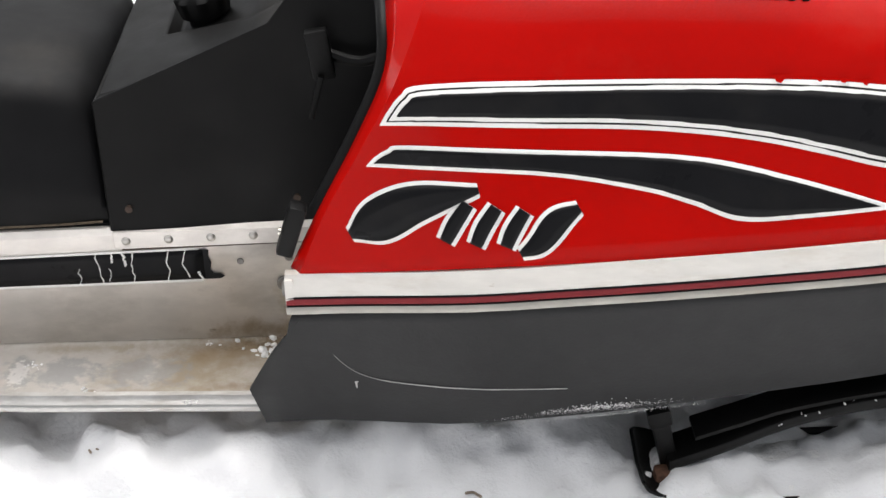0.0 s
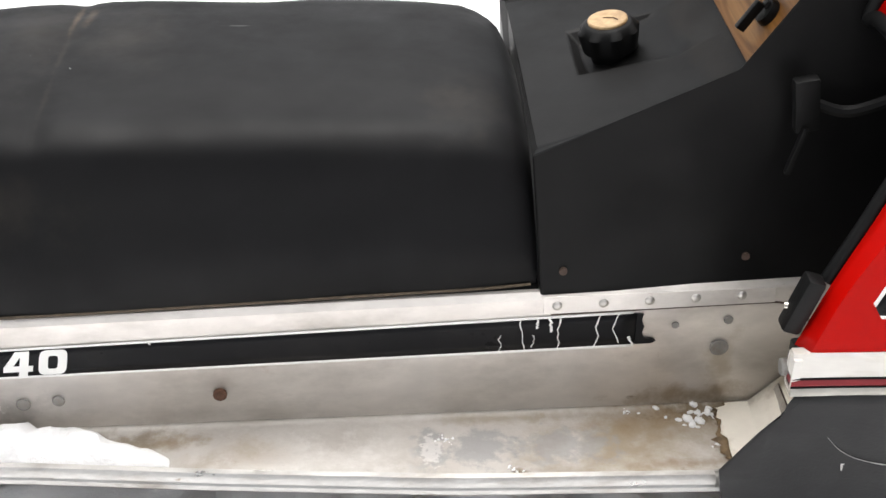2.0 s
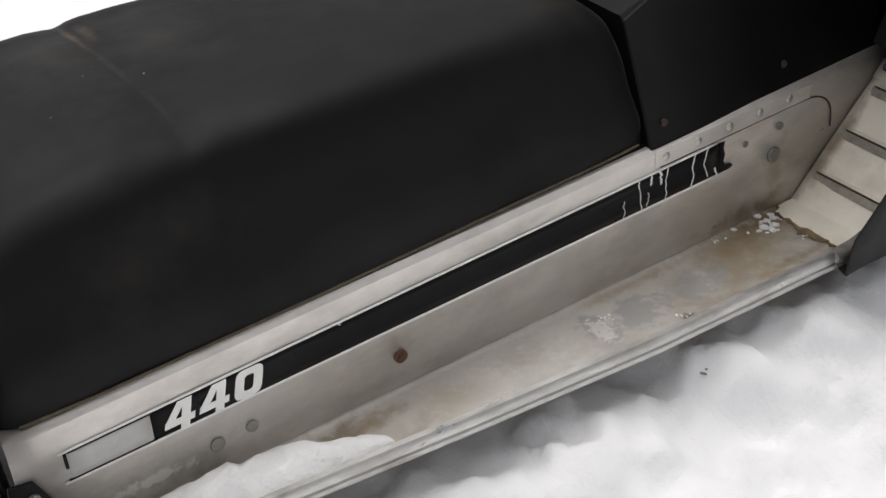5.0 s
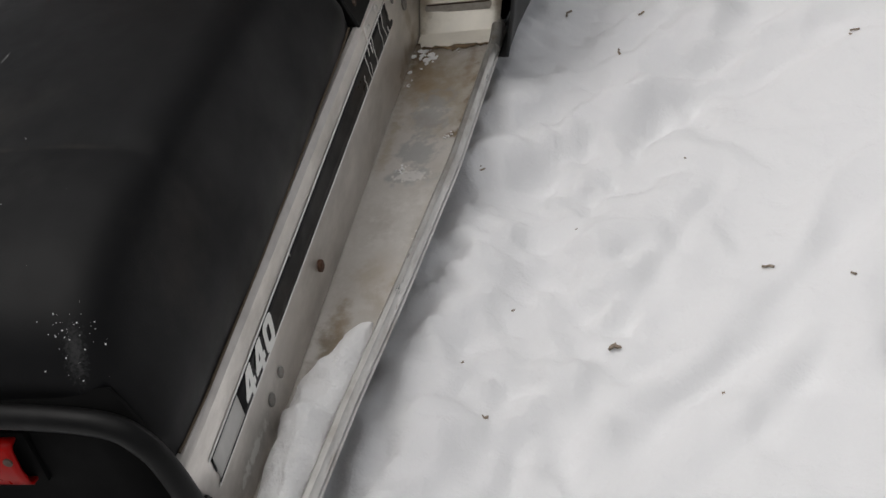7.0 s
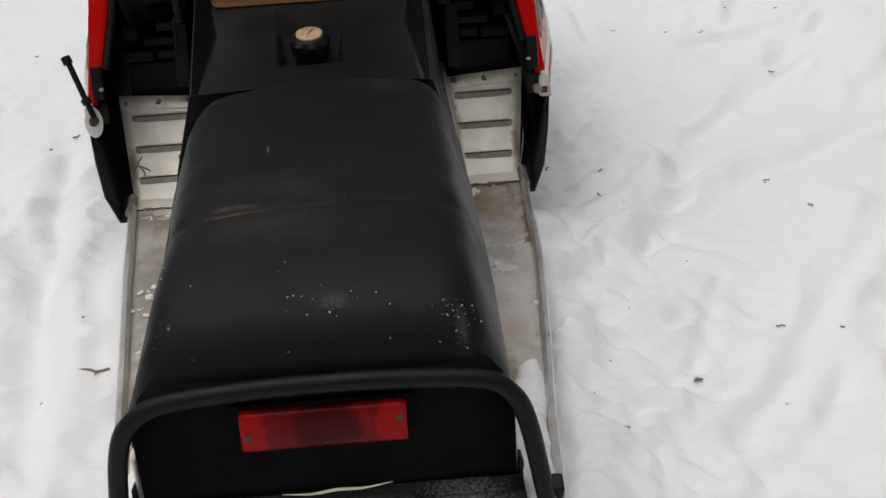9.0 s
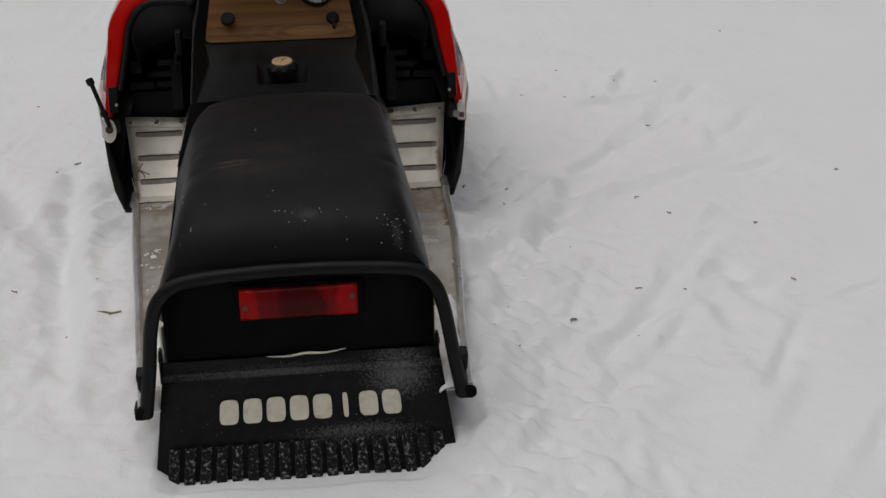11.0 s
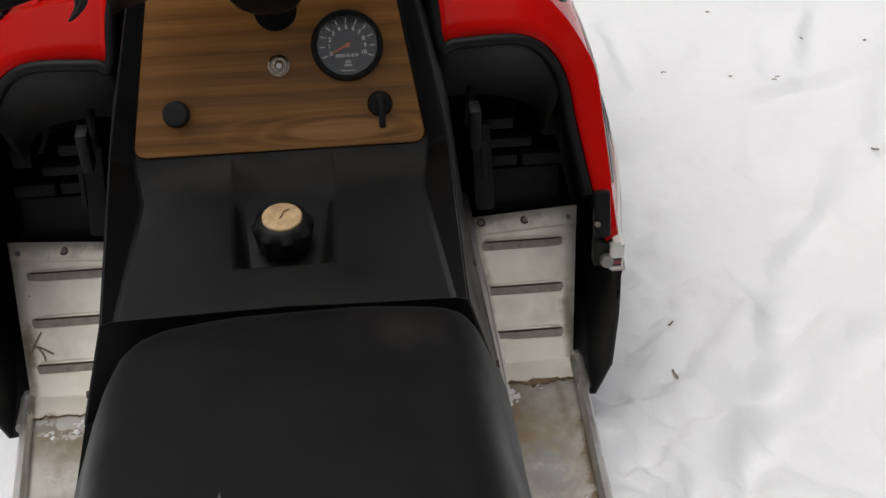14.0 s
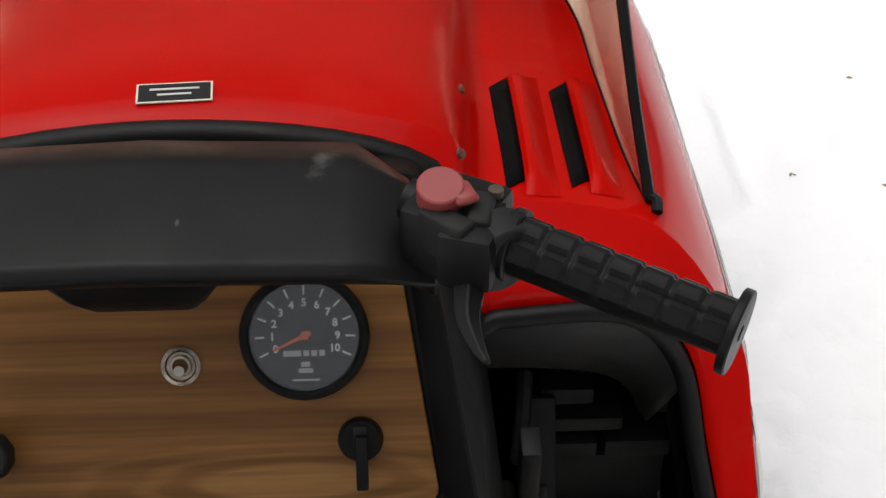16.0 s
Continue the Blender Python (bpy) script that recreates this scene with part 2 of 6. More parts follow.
def board_material():
    """Bare aluminium with blotches of mud, worn grey metal and white residue, each at its place."""
    m = bpy.data.materials.new("stained_running_board")
    m.use_nodes = True
    n, l = m.node_tree.nodes, m.node_tree.links
    b = n["Principled BSDF"]
    b.inputs["Metallic"].default_value = 0.65
    tc = n.new("ShaderNodeTexCoord")

    def tex(scale, detail=6, rough=0.65):
        t = n.new("ShaderNodeTexNoise")
        t.inputs["Scale"].default_value, t.inputs["Detail"].default_value, t.inputs["Roughness"].default_value = scale, detail, rough
        l.new(tc.outputs["Object"], t.inputs["Vector"])
        return t.outputs["Fac"]

    def calc(op, a, c):
        x = n.new("ShaderNodeMath")
        x.operation = op
        for sock, v in zip(x.inputs, (a, c)):
            if isinstance(v, (int, float)):
                sock.default_value = v
            else:
                l.new(v, sock)
        return x.outputs[0]

    def mapped(v, lo, hi, amount=1.0):
        r = n.new("ShaderNodeMapRange")
        r.inputs["From Min"].default_value, r.inputs["From Max"].default_value, r.inputs["To Max"].default_value = lo, hi, amount
        l.new(v, r.inputs["Value"])
        return r.outputs["Result"]

    def mix(f, a, c):
        x = n.new("ShaderNodeMix")
        x.data_type = "RGBA"
        l.new(f, x.inputs["Factor"])
        for sock, v in ((x.inputs["A"], a), (x.inputs["B"], c)):
            if isinstance(v, tuple):
                sock.default_value = (*v, 1)
            else:
                l.new(v, sock)
        return x.outputs["Result"]

    coarse, mid, fine = tex(14), tex(55), tex(160)
    out = mix(mapped(coarse, 0.35, 0.7), (0.58, 0.555, 0.52), (0.47, 0.44, 0.40))
    out = mix(mapped(mid, 0.5, 0.75, 0.5), out, (0.68, 0.66, 0.63))

    def blotch(out, c, r, color, hard, grain, weight=1.0):
        d = n.new("ShaderNodeVectorMath")
        d.operation = "SUBTRACT"
        l.new(tc.outputs["Object"], d.inputs[0])
        d.inputs[1].default_value = c
        q = n.new("ShaderNodeVectorMath")
        q.operation = "DIVIDE"
        l.new(d.outputs[0], q.inputs[0])
        q.inputs[1].default_value = r
        ln = n.new("ShaderNodeVectorMath")
        ln.operation = "LENGTH"
        l.new(q.outputs[0], ln.inputs[0])
        f = calc("ADD", calc("SUBTRACT", 1.0, ln.outputs["Value"]), calc("MULTIPLY", calc("SUBTRACT", grain, 0.5), 3.2))
        return mix(mapped(f, 0.0, hard, weight), out, color)

    MUD, GREY, CHALK, BROWN = (0.20, 0.145, 0.085), (0.33, 0.33, 0.33), (0.78, 0.76, 0.73), (0.33, 0.26, 0.17)
    for c, r, color, hard, grain, w in (
            ((.46, -.285, .112), (.14, .075, .05), BROWN, 0.9, coarse, 0.75), ((.52, -.245, .112), (.08, .020, .05), MUD, 0.7, mid, 0.8), ((.545, -.315, .112), (.03, .05, .05), MUD, 0.6, mid, 0.9),
            ((.35, -.345, .112), (.12, .012, .05), MUD, 0.6, mid, 0.8), ((.31, -.335, .112), (.020, .012, .05), MUD, 0.5, mid, 0.9), ((.27, -.288, .112), (.040, .034, .05), GREY, 0.5, mid, 0.7), ((.36, -.290, .112), (.06, .030, .05), GREY, 0.5, mid, 0.6),
            ((.218, -.290, .112), (.022, .036, .05), GREY, 0.5, mid, 0.7), ((.218, -.290, .112), (.012, .024, .05), CHALK, 0.3, fine, 0.6), ((.12, -.300, .112), (.10, .035, .05), CHALK, 0.9, mid, 0.35),
            ((.03, -.290, .112), (.05, .022, .05), BROWN, 1.3, mid, 0.45), ((-.02, -.300, .112), (.035, .020, .05), BROWN, 1.2, mid, 0.45), ((-.09, -.258, .112), (.065, .020, .05), MUD, 1.0, mid, 0.7), ((.0, -.318, .112), (.06, .010, .05), BROWN, 1.0, mid, 0.5),
            ((.50, .285, .112), (.10, .06, .05), BROWN, 0.8, coarse, 0.8), ((.53, .29, .112), (.04, .05, .05), CHALK, 0.2, mid, 0.9), ((.2, .285, .112), (.26, .05, .05), (0.30, 0.27, 0.22), 0.9, coarse, 0.8), ((-.15, .26, .112), (.2, .04, .05), BROWN, 0.8, coarse, 0.7)):
        out = blotch(out, c, r, color, hard, grain, w)
    l.new(out, b.inputs["Base Color"])
    l.new(mapped(mid, 0.3, 0.7, 0.7), b.inputs["Roughness"])
    r2 = n.new("ShaderNodeMapRange")
    r2.inputs["To Min"].default_value, r2.inputs["To Max"].default_value = 0.4, 0.7
    l.new(mid, r2.inputs["Value"])
    l.new(r2.outputs["Result"], b.inputs["Roughness"])
    bp = n.new("ShaderNodeBump")
    bp.inputs["Strength"].default_value, bp.inputs["Distance"].default_value = 0.35, 0.002
    l.new(mid, bp.inputs["Height"])
    l.new(bp.outputs["Normal"], b.inputs["Normal"])
    return m


M_BOARD = blotches(board_material(), [((.45, -.262, .112), (.07, .030, .02), (0.30, 0.20, 0.10), 1.0, 30, 0.55), ((.47, -.325, .112), (.06, .012, .02), (0.26, 0.17, 0.085), 1.0, 45, 0.6), ((-.055, -.262, .112), (.05, .014, .02), (0.30, 0.22, 0.13), 0.9, 45, 0.65), ((.03, -.275, .112), (.022, .020, .02), (0.42, 0.36, 0.28), 0.8, 60, 0.5),
                                       ((.09, -.325, .112), (.07, .008, .02), (0.34, 0.27, 0.18), 0.9, 55, 0.5), ((.30, -.245, .112), (.10, .010, .02), (0.36, 0.29, 0.19), 0.9, 50, 0.5)])
M_HEM = material("brown_rotted_hem", (0.10, 0.075, 0.05), 0.8, grain=0.4, grain_scale=120)
# Brown of old screws and seams, also the painted shade under louvre lips.
M_SCREW_GAP = material("browned_screw_and_gap_shade", (0.075, 0.050, 0.038), 0.6, metal=0.4, grain=0.3, grain_scale=200)


def snow_material(name, tint, coarse):
    m = bpy.data.materials.new(name)
    m.use_nodes = True
    n, l = m.node_tree.nodes, m.node_tree.links
    b = n["Principled BSDF"]
    b.inputs["Roughness"].default_value = 0.7
    b.inputs["Specular IOR Level"].default_value = 0.2
    tc = n.new("ShaderNodeTexCoord")
    t1, t2 = n.new("ShaderNodeTexNoise"), n.new("ShaderNodeTexNoise")
    t1.inputs["Scale"].default_value, t1.inputs["Detail"].default_value = 3.0, 6
    t2.inputs["Scale"].default_value, t2.inputs["Detail"].default_value = coarse, 6
    t2.inputs["Roughness"].default_value = 0.65
    for t in (t1, t2):
        l.new(tc.outputs["Object"], t.inputs["Vector"])
    mx = n.new("ShaderNodeMix")
    mx.data_type = "RGBA"
    mx.inputs["A"].default_value = (*[c * 0.95 for c in tint], 1)
    mx.inputs["B"].default_value = (*tint, 1)
    l.new(t1.outputs["Fac"], mx.inputs["Factor"])
    l.new(mx.outputs["Result"], b.inputs["Base Color"])
    bp = n.new("ShaderNodeBump")
    bp.inputs["Strength"].default_value = 0.55
    bp.inputs["Distance"].default_value = 0.010
    l.new(t2.outputs["Fac"], bp.inputs["Height"])
    l.new(bp.outputs["Normal"], b.inputs["Normal"])
    return m


M_SNOW = snow_material("trodden_snow", (0.87, 0.87, 0.88), 24.0)
M_CRUST = snow_material("granular_snow", (0.93, 0.925, 0.92), 120.0)


def wood_material():
    m = bpy.data.materials.new("walnut_grain_panel")
    m.use_nodes = True
    n, l = m.node_tree.nodes, m.node_tree.links
    b = n["Principled BSDF"]
    b.inputs["Roughness"].default_value = 0.42
    b.inputs["Specular IOR Level"].default_value = 0.28
    tc = n.new("ShaderNodeTexCoord")
    mp = n.new("ShaderNodeMapping")
    mp.inputs["Rotation"].default_value = (radians(6), 0, radians(4))
    mp.inputs["Scale"].default_value = (0.8, 0.030, 1.0)
    l.new(tc.outputs["Object"], mp.inputs["Vector"])
    wav = n.new("ShaderNodeTexWave")
    wav.wave_type, wav.bands_direction = "BANDS", "Z"
    wav.inputs["Scale"].default_value = 15
    wav.inputs["Distortion"].default_value = 5
    wav.inputs["Detail"].default_value = 5
    l.new(mp.outputs["Vector"], wav.inputs["Vector"])
    fine = n.new("ShaderNodeTexNoise")
    fine.inputs["Scale"].default_value = 420
    fine.inputs["Detail"].default_value = 5
    l.new(mp.outputs["Vector"], fine.inputs["Vector"])
    cr = n.new("ShaderNodeValToRGB")
    cr.color_ramp.elements[0].color = (0.172, 0.072, 0.014, 1)
    cr.color_ramp.elements[1].color = (0.242, 0.108, 0.025, 1)
    l.new(wav.outputs["Fac"], cr.inputs["Fac"])
    # thin dark pores in long lines, and one pale pointed figure in the veneer
    w2 = n.new("ShaderNodeTexWave")
    w2.wave_type, w2.bands_direction = "BANDS", "Z"
    w2.inputs["Scale"].default_value = 34
    w2.inputs["Distortion"].default_value = 10
    w2.inputs["Detail"].default_value = 3
    w2.inputs["Detail Scale"].default_value = 0.6
    l.new(mp.outputs["Vector"], w2.inputs["Vector"])
    lines = n.new("ShaderNodeMapRange")
    lines.inputs["From Min"].default_value, lines.inputs["From Max"].default_value = 0.0, 0.30
    lines.inputs["To Min"].default_value, lines.inputs["To Max"].default_value = 0.88, 1.0
    l.new(w2.outputs["Fac"], lines.inputs["Value"])
    sub = n.new("ShaderNodeVectorMath")
    sub.operation = "SUBTRACT"
    l.new(tc.outputs["Object"], sub.inputs[0])
    sub.inputs[1].default_value = (.556, -.072, .490)
    dv = n.new("ShaderNodeVectorMath")
    dv.operation = "DIVIDE"
    l.new(sub.outputs[0], dv.inputs[0])
    dv.inputs[1].default_value = (.03, .070, .011)
    ln = n.new("ShaderNodeVectorMath")
    ln.operation = "LENGTH"
    l.new(dv.outputs[0], ln.inputs[0])
    fig = n.new("ShaderNodeMapRange")
    fig.inputs["From Min"].default_value, fig.inputs["From Max"].default_value = 1.0, 0.8
    fig.inputs["To Max"].default_value = 0.80
    l.new(ln.outputs["Value"], fig.inputs["Value"])
    # paler growth rings round the figure
    freq = n.new("ShaderNodeMath")
    freq.operation = "MULTIPLY_ADD"
    l.new(ln.outputs["Value"], freq.inputs[0])
    freq.inputs[1].default_value = 10.0
    wob = n.new("ShaderNodeMath")
    wob.operation = "MULTIPLY"
    l.new(wav.outputs["Fac"], wob.inputs[0])
    wob.inputs[1].default_value = 1.5
    l.new(wob.outputs[0], freq.inputs[2])
    sine = n.new("ShaderNodeMath")
    sine.operation = "SINE"
    l.new(freq.outputs[0], sine.inputs[0])
    fade = n.new("ShaderNodeMapRange")
    fade.inputs["From Min"].default_value, fade.inputs["From Max"].default_value = 3.2, 1.0
    fade.inputs["To Max"].default_value = 0.42
    l.new(ln.outputs["Value"], fade.inputs["Value"])
    rings = n.new("ShaderNodeMath")
    rings.operation, rings.use_clamp = "MULTIPLY", True
    l.new(sine.outputs[0], rings.inputs[0])
    l.new(fade.outputs["Result"], rings.inputs[1])
    both = n.new("ShaderNodeMath")
    both.operation = "MAXIMUM"
    l.new(fig.outputs["Result"], both.inputs[0])
    l.new(rings.outputs[0], both.inputs[1])
    gold = n.new("ShaderNodeMix")
    gold.data_type = "RGBA"
    l.new(both.outputs[0], gold.inputs["Factor"])
    l.new(cr.outputs["Color"], gold.inputs["A"])
    gold.inputs["B"].default_value = (0.36, 0.18, 0.055, 1)
    dk = n.new("ShaderNodeVectorMath")
    dk.operation = "SCALE"
    l.new(gold.outputs["Result"], dk.inputs[0])
    l.new(lines.outputs["Result"], dk.inputs["Scale"])
    mx = n.new("ShaderNodeMix")
    mx.data_type, mx.blend_type = "RGBA", "MULTIPLY"
    mx.inputs["Factor"].default_value = 0.5
    l.new(dk.outputs["Vector"], mx.inputs["A"])
    fr = n.new("ShaderNodeValToRGB")
    fr.color_ramp.elements[0].position, fr.color_ramp.elements[1].position = 0.3, 0.7
    fr.color_ramp.elements[0].color = (0.50, 0.42, 0.35, 1)
    l.new(fine.outputs["Fac"], fr.inputs["Fac"])
    l.new(fr.outputs["Color"], mx.inputs["B"])
    l.new(mx.outputs["Result"], b.inputs["Base Color"])
    return m


M_WOOD = wood_material()


def glass_material(name, color, rough, ior):
    m = bpy.data.materials.new(name)
    m.use_nodes = True
    b = m.node_tree.nodes["Principled BSDF"]
    b.inputs["Base Color"].default_value = (*color, 1)
    b.inputs["Transmission Weight"].default_value = 1.0
    b.inputs["Roughness"].default_value = rough
    b.inputs["IOR"].default_value = ior
    return m


M_SHIELD = glass_material("tan_tinted_windshield", (0.84, 0.62, 0.45), 0.25, 1.2)
M_GLASS = glass_material("hazed_gauge_glass", (0.95, 0.95, 0.95), 0.06, 1.5)
# Small diffuse share stands in for glare on the scuffed gauge glass.
M_GLASS.node_tree.nodes["Principled BSDF"].inputs["Transmission Weight"].default_value = 0.985


# ---- mesh helpers ----
def finish(bm, sharp=38):
    bmesh.ops.recalc_face_normals(bm, faces=bm.faces)
    for f in bm.faces:
        f.smooth = True
    for e in bm.edges:
        if len(e.link_faces) == 2 and e.calc_face_angle(0) > radians(sharp):
            e.smooth = False


def part(name, bm, mat, parent, label="", bevel=0.0, sharp=38):
    """Links a bmesh as one mesh object under a thing or a part."""
    finish(bm, sharp)
    me = bpy.data.meshes.new(name)
    bm.to_mesh(me)
    bm.free()
    me.materials.append(mat)
    ob = new(name, me)
    ob.parent = parent
    if label:
        tagged(ob, label)
    if bevel:
        mod = ob.modifiers.new("edge", "BEVEL")
        mod.width, mod.segments, mod.limit_method, mod.angle_limit = bevel, 2, "ANGLE", radians(28)
    return ob


def again(ob, m, parent=None):
    """Another part on the same mesh, moved by m."""
    o = ob.copy()
    scene.collection.objects.link(o)
    o.parent = parent or ob.parent
    o.matrix_basis = m @ ob.matrix_basis
    return o


def box(bm, c, s, turn=None, bevel=0.0):
    made = bmesh.ops.create_cube(bm, size=1)["verts"]
    bmesh.ops.scale(bm, vec=s, verts=made)
    if bevel:
        edges = list({e for v in made for e in v.link_edges})
        made = bmesh.ops.bevel(bm, geom=edges, offset=bevel, segments=2, affect="EDGES", profile=0.6)["verts"]
    if turn:
        bmesh.ops.transform(bm, matrix=turn.to_3x3().to_4x4(), verts=made)
    bmesh.ops.translate(bm, vec=c, verts=made)
    return bm


def rod(bm, a, b, r, seg=16, r2=None):
    a, b = Vector(a), Vector(b)
    d = b - a
    m = Matrix.Translation((a + b) / 2) @ d.to_track_quat("Z", "Y").to_matrix().to_4x4()
    bmesh.ops.create_cone(bm, cap_ends=True, segments=seg, radius1=r, radius2=r if r2 is None else r2, depth=d.length, matrix=m)
    return bm


def spline(pts, n):
    """Points along a smooth line through pts, n steps a stretch."""
    p = [Vector(q) for q in pts]
    p = [p[0] * 2 - p[1]] + p + [p[-1] * 2 - p[-2]]
    out = []
    for i in range(1, len(p) - 2):
        for k in range(n):
            t = k / n
            a, b, c, d = p[i - 1:i + 3]
            out.append(0.5 * ((2 * b) + (c - a) * t + (2 * a - 5 * b + 4 * c - d) * t * t + (3 * b - a - 3 * c + d) * t ** 3))
    return out + [p[-2]]


def skin(bm, rows, closed=False, caps=False):
    """A surface over rows of points; closed joins each row's end to its start."""
    vs = [[bm.verts.new(p) for p in r] for r in rows]
    w = len(vs[0])
    for a, b in zip(vs, vs[1:]):
        for j in range(w if closed else w - 1):
            k = (j + 1) % w
            bm.faces.new((a[j], a[k], b[k], b[j]))
    if caps:
        bm.faces.new(vs[0])
        bm.faces.new(vs[-1])
    return bm


def tube(bm, pts, r, seg=10, radii=None):
    rows, side = [], None
    pts = [Vector(p) for p in pts]
    for i, p in enumerate(pts):
        d = (pts[min(i + 1, len(pts) - 1)] - pts[max(i - 1, 0)]).normalized()
        side = (side - d * side.dot(d)).normalized() if side else d.orthogonal().normalized()
        up = d.cross(side)
        q = radii[i] if radii else r
        rows.append([p + (side * math.cos(a) + up * math.sin(a)) * q for a in (2 * math.pi * k / seg for k in range(seg))])
    return skin(bm, rows, True, True)


def slab(bm, poly, n, thick):
    """A flat polygon (points in space) given thickness along n."""
    n = Vector(n) * thick
    a = [bm.verts.new(p) for p in poly]
    b = [bm.verts.new(Vector(p) + n) for p in poly]
    bm.faces.new(a)
    bm.faces.new(b[::-1])
    for i in range(len(a)):
        j = (i + 1) % len(a)
        bm.faces.new((a[i], b[i], b[j], a[j]))
    return bm


def lerp_table(table, x):
    return float(np.interp(x, [a for a, _ in table], [b for _, b in table]))


def text_mesh(body, size, m, extrude=0.0006, shear=0.0, bold=0.0, align="CENTER"):
    """Letters in the built-in font as mesh data."""
    cu = bpy.data.curves.new("letters", "FONT")
    cu.body, cu.size, cu.extrude, cu.shear, cu.offset, cu.align_x, cu.align_y = body, size, extrude, shear, bold, align, "CENTER"
    cu.resolution_u = 4
    ob = new("letters", cu)
    me = bpy.data.meshes.new_from_object(ob.evaluated_get(bpy.context.evaluated_depsgraph_get()))
    bpy.data.objects.remove(ob)
    bm = bmesh.new()
    bm.from_mesh(me)
    bpy.data.meshes.remove(me)
    bmesh.ops.transform(bm, matrix=m, verts=bm.verts)
    return bm


# ---- ground: one sheet of trodden snow to the horizon ----
def bump_noise(x, y, s, off=0.0):
    return noise.noise(Vector((x * s + off, y * s - off, off * 0.37)))


scuff_rnd = random.Random(77)
SCUFFS = []
for k in range(64):
    right = k % 3 != 0
    a = scuff_rnd.gauss(-0.75 if right else 3.0, 0.35)
    SCUFFS.append((scuff_rnd.uniform(-0.5, 1.7), scuff_rnd.uniform(-1.35, -0.42) if right else scuff_rnd.uniform(0.40, 1.1), math.cos(a), math.sin(a), scuff_rnd.uniform(0.05, 0.20), scuff_rnd.uniform(0.014, 0.030), scuff_rnd.uniform(0.006, 0.014) * (1.0 if right else 0.5)))


def scuffs(x, y):
    """Short scrapes and heel marks in the trodden snow."""
    h = 0.0
    for px, py, dx, dy, ln, w, d in SCUFFS:
        ux, uy = x - px, y - py
        if abs(ux) > 0.26 or abs(uy) > 0.26:
            continue
        t = ux * dx + uy * dy
        if abs(t) < ln:
            q = (uy * dx - ux * dy + 0.012 * bump_noise(x, y, 12.0, 51.0)) / w
            if abs(q) < 4:
                e = 1 - (t / ln) ** 2
                h += e * d * (0.7 * math.exp(-((q - 1.7) * 1.2) ** 2) - math.exp(-q * q))
    return h


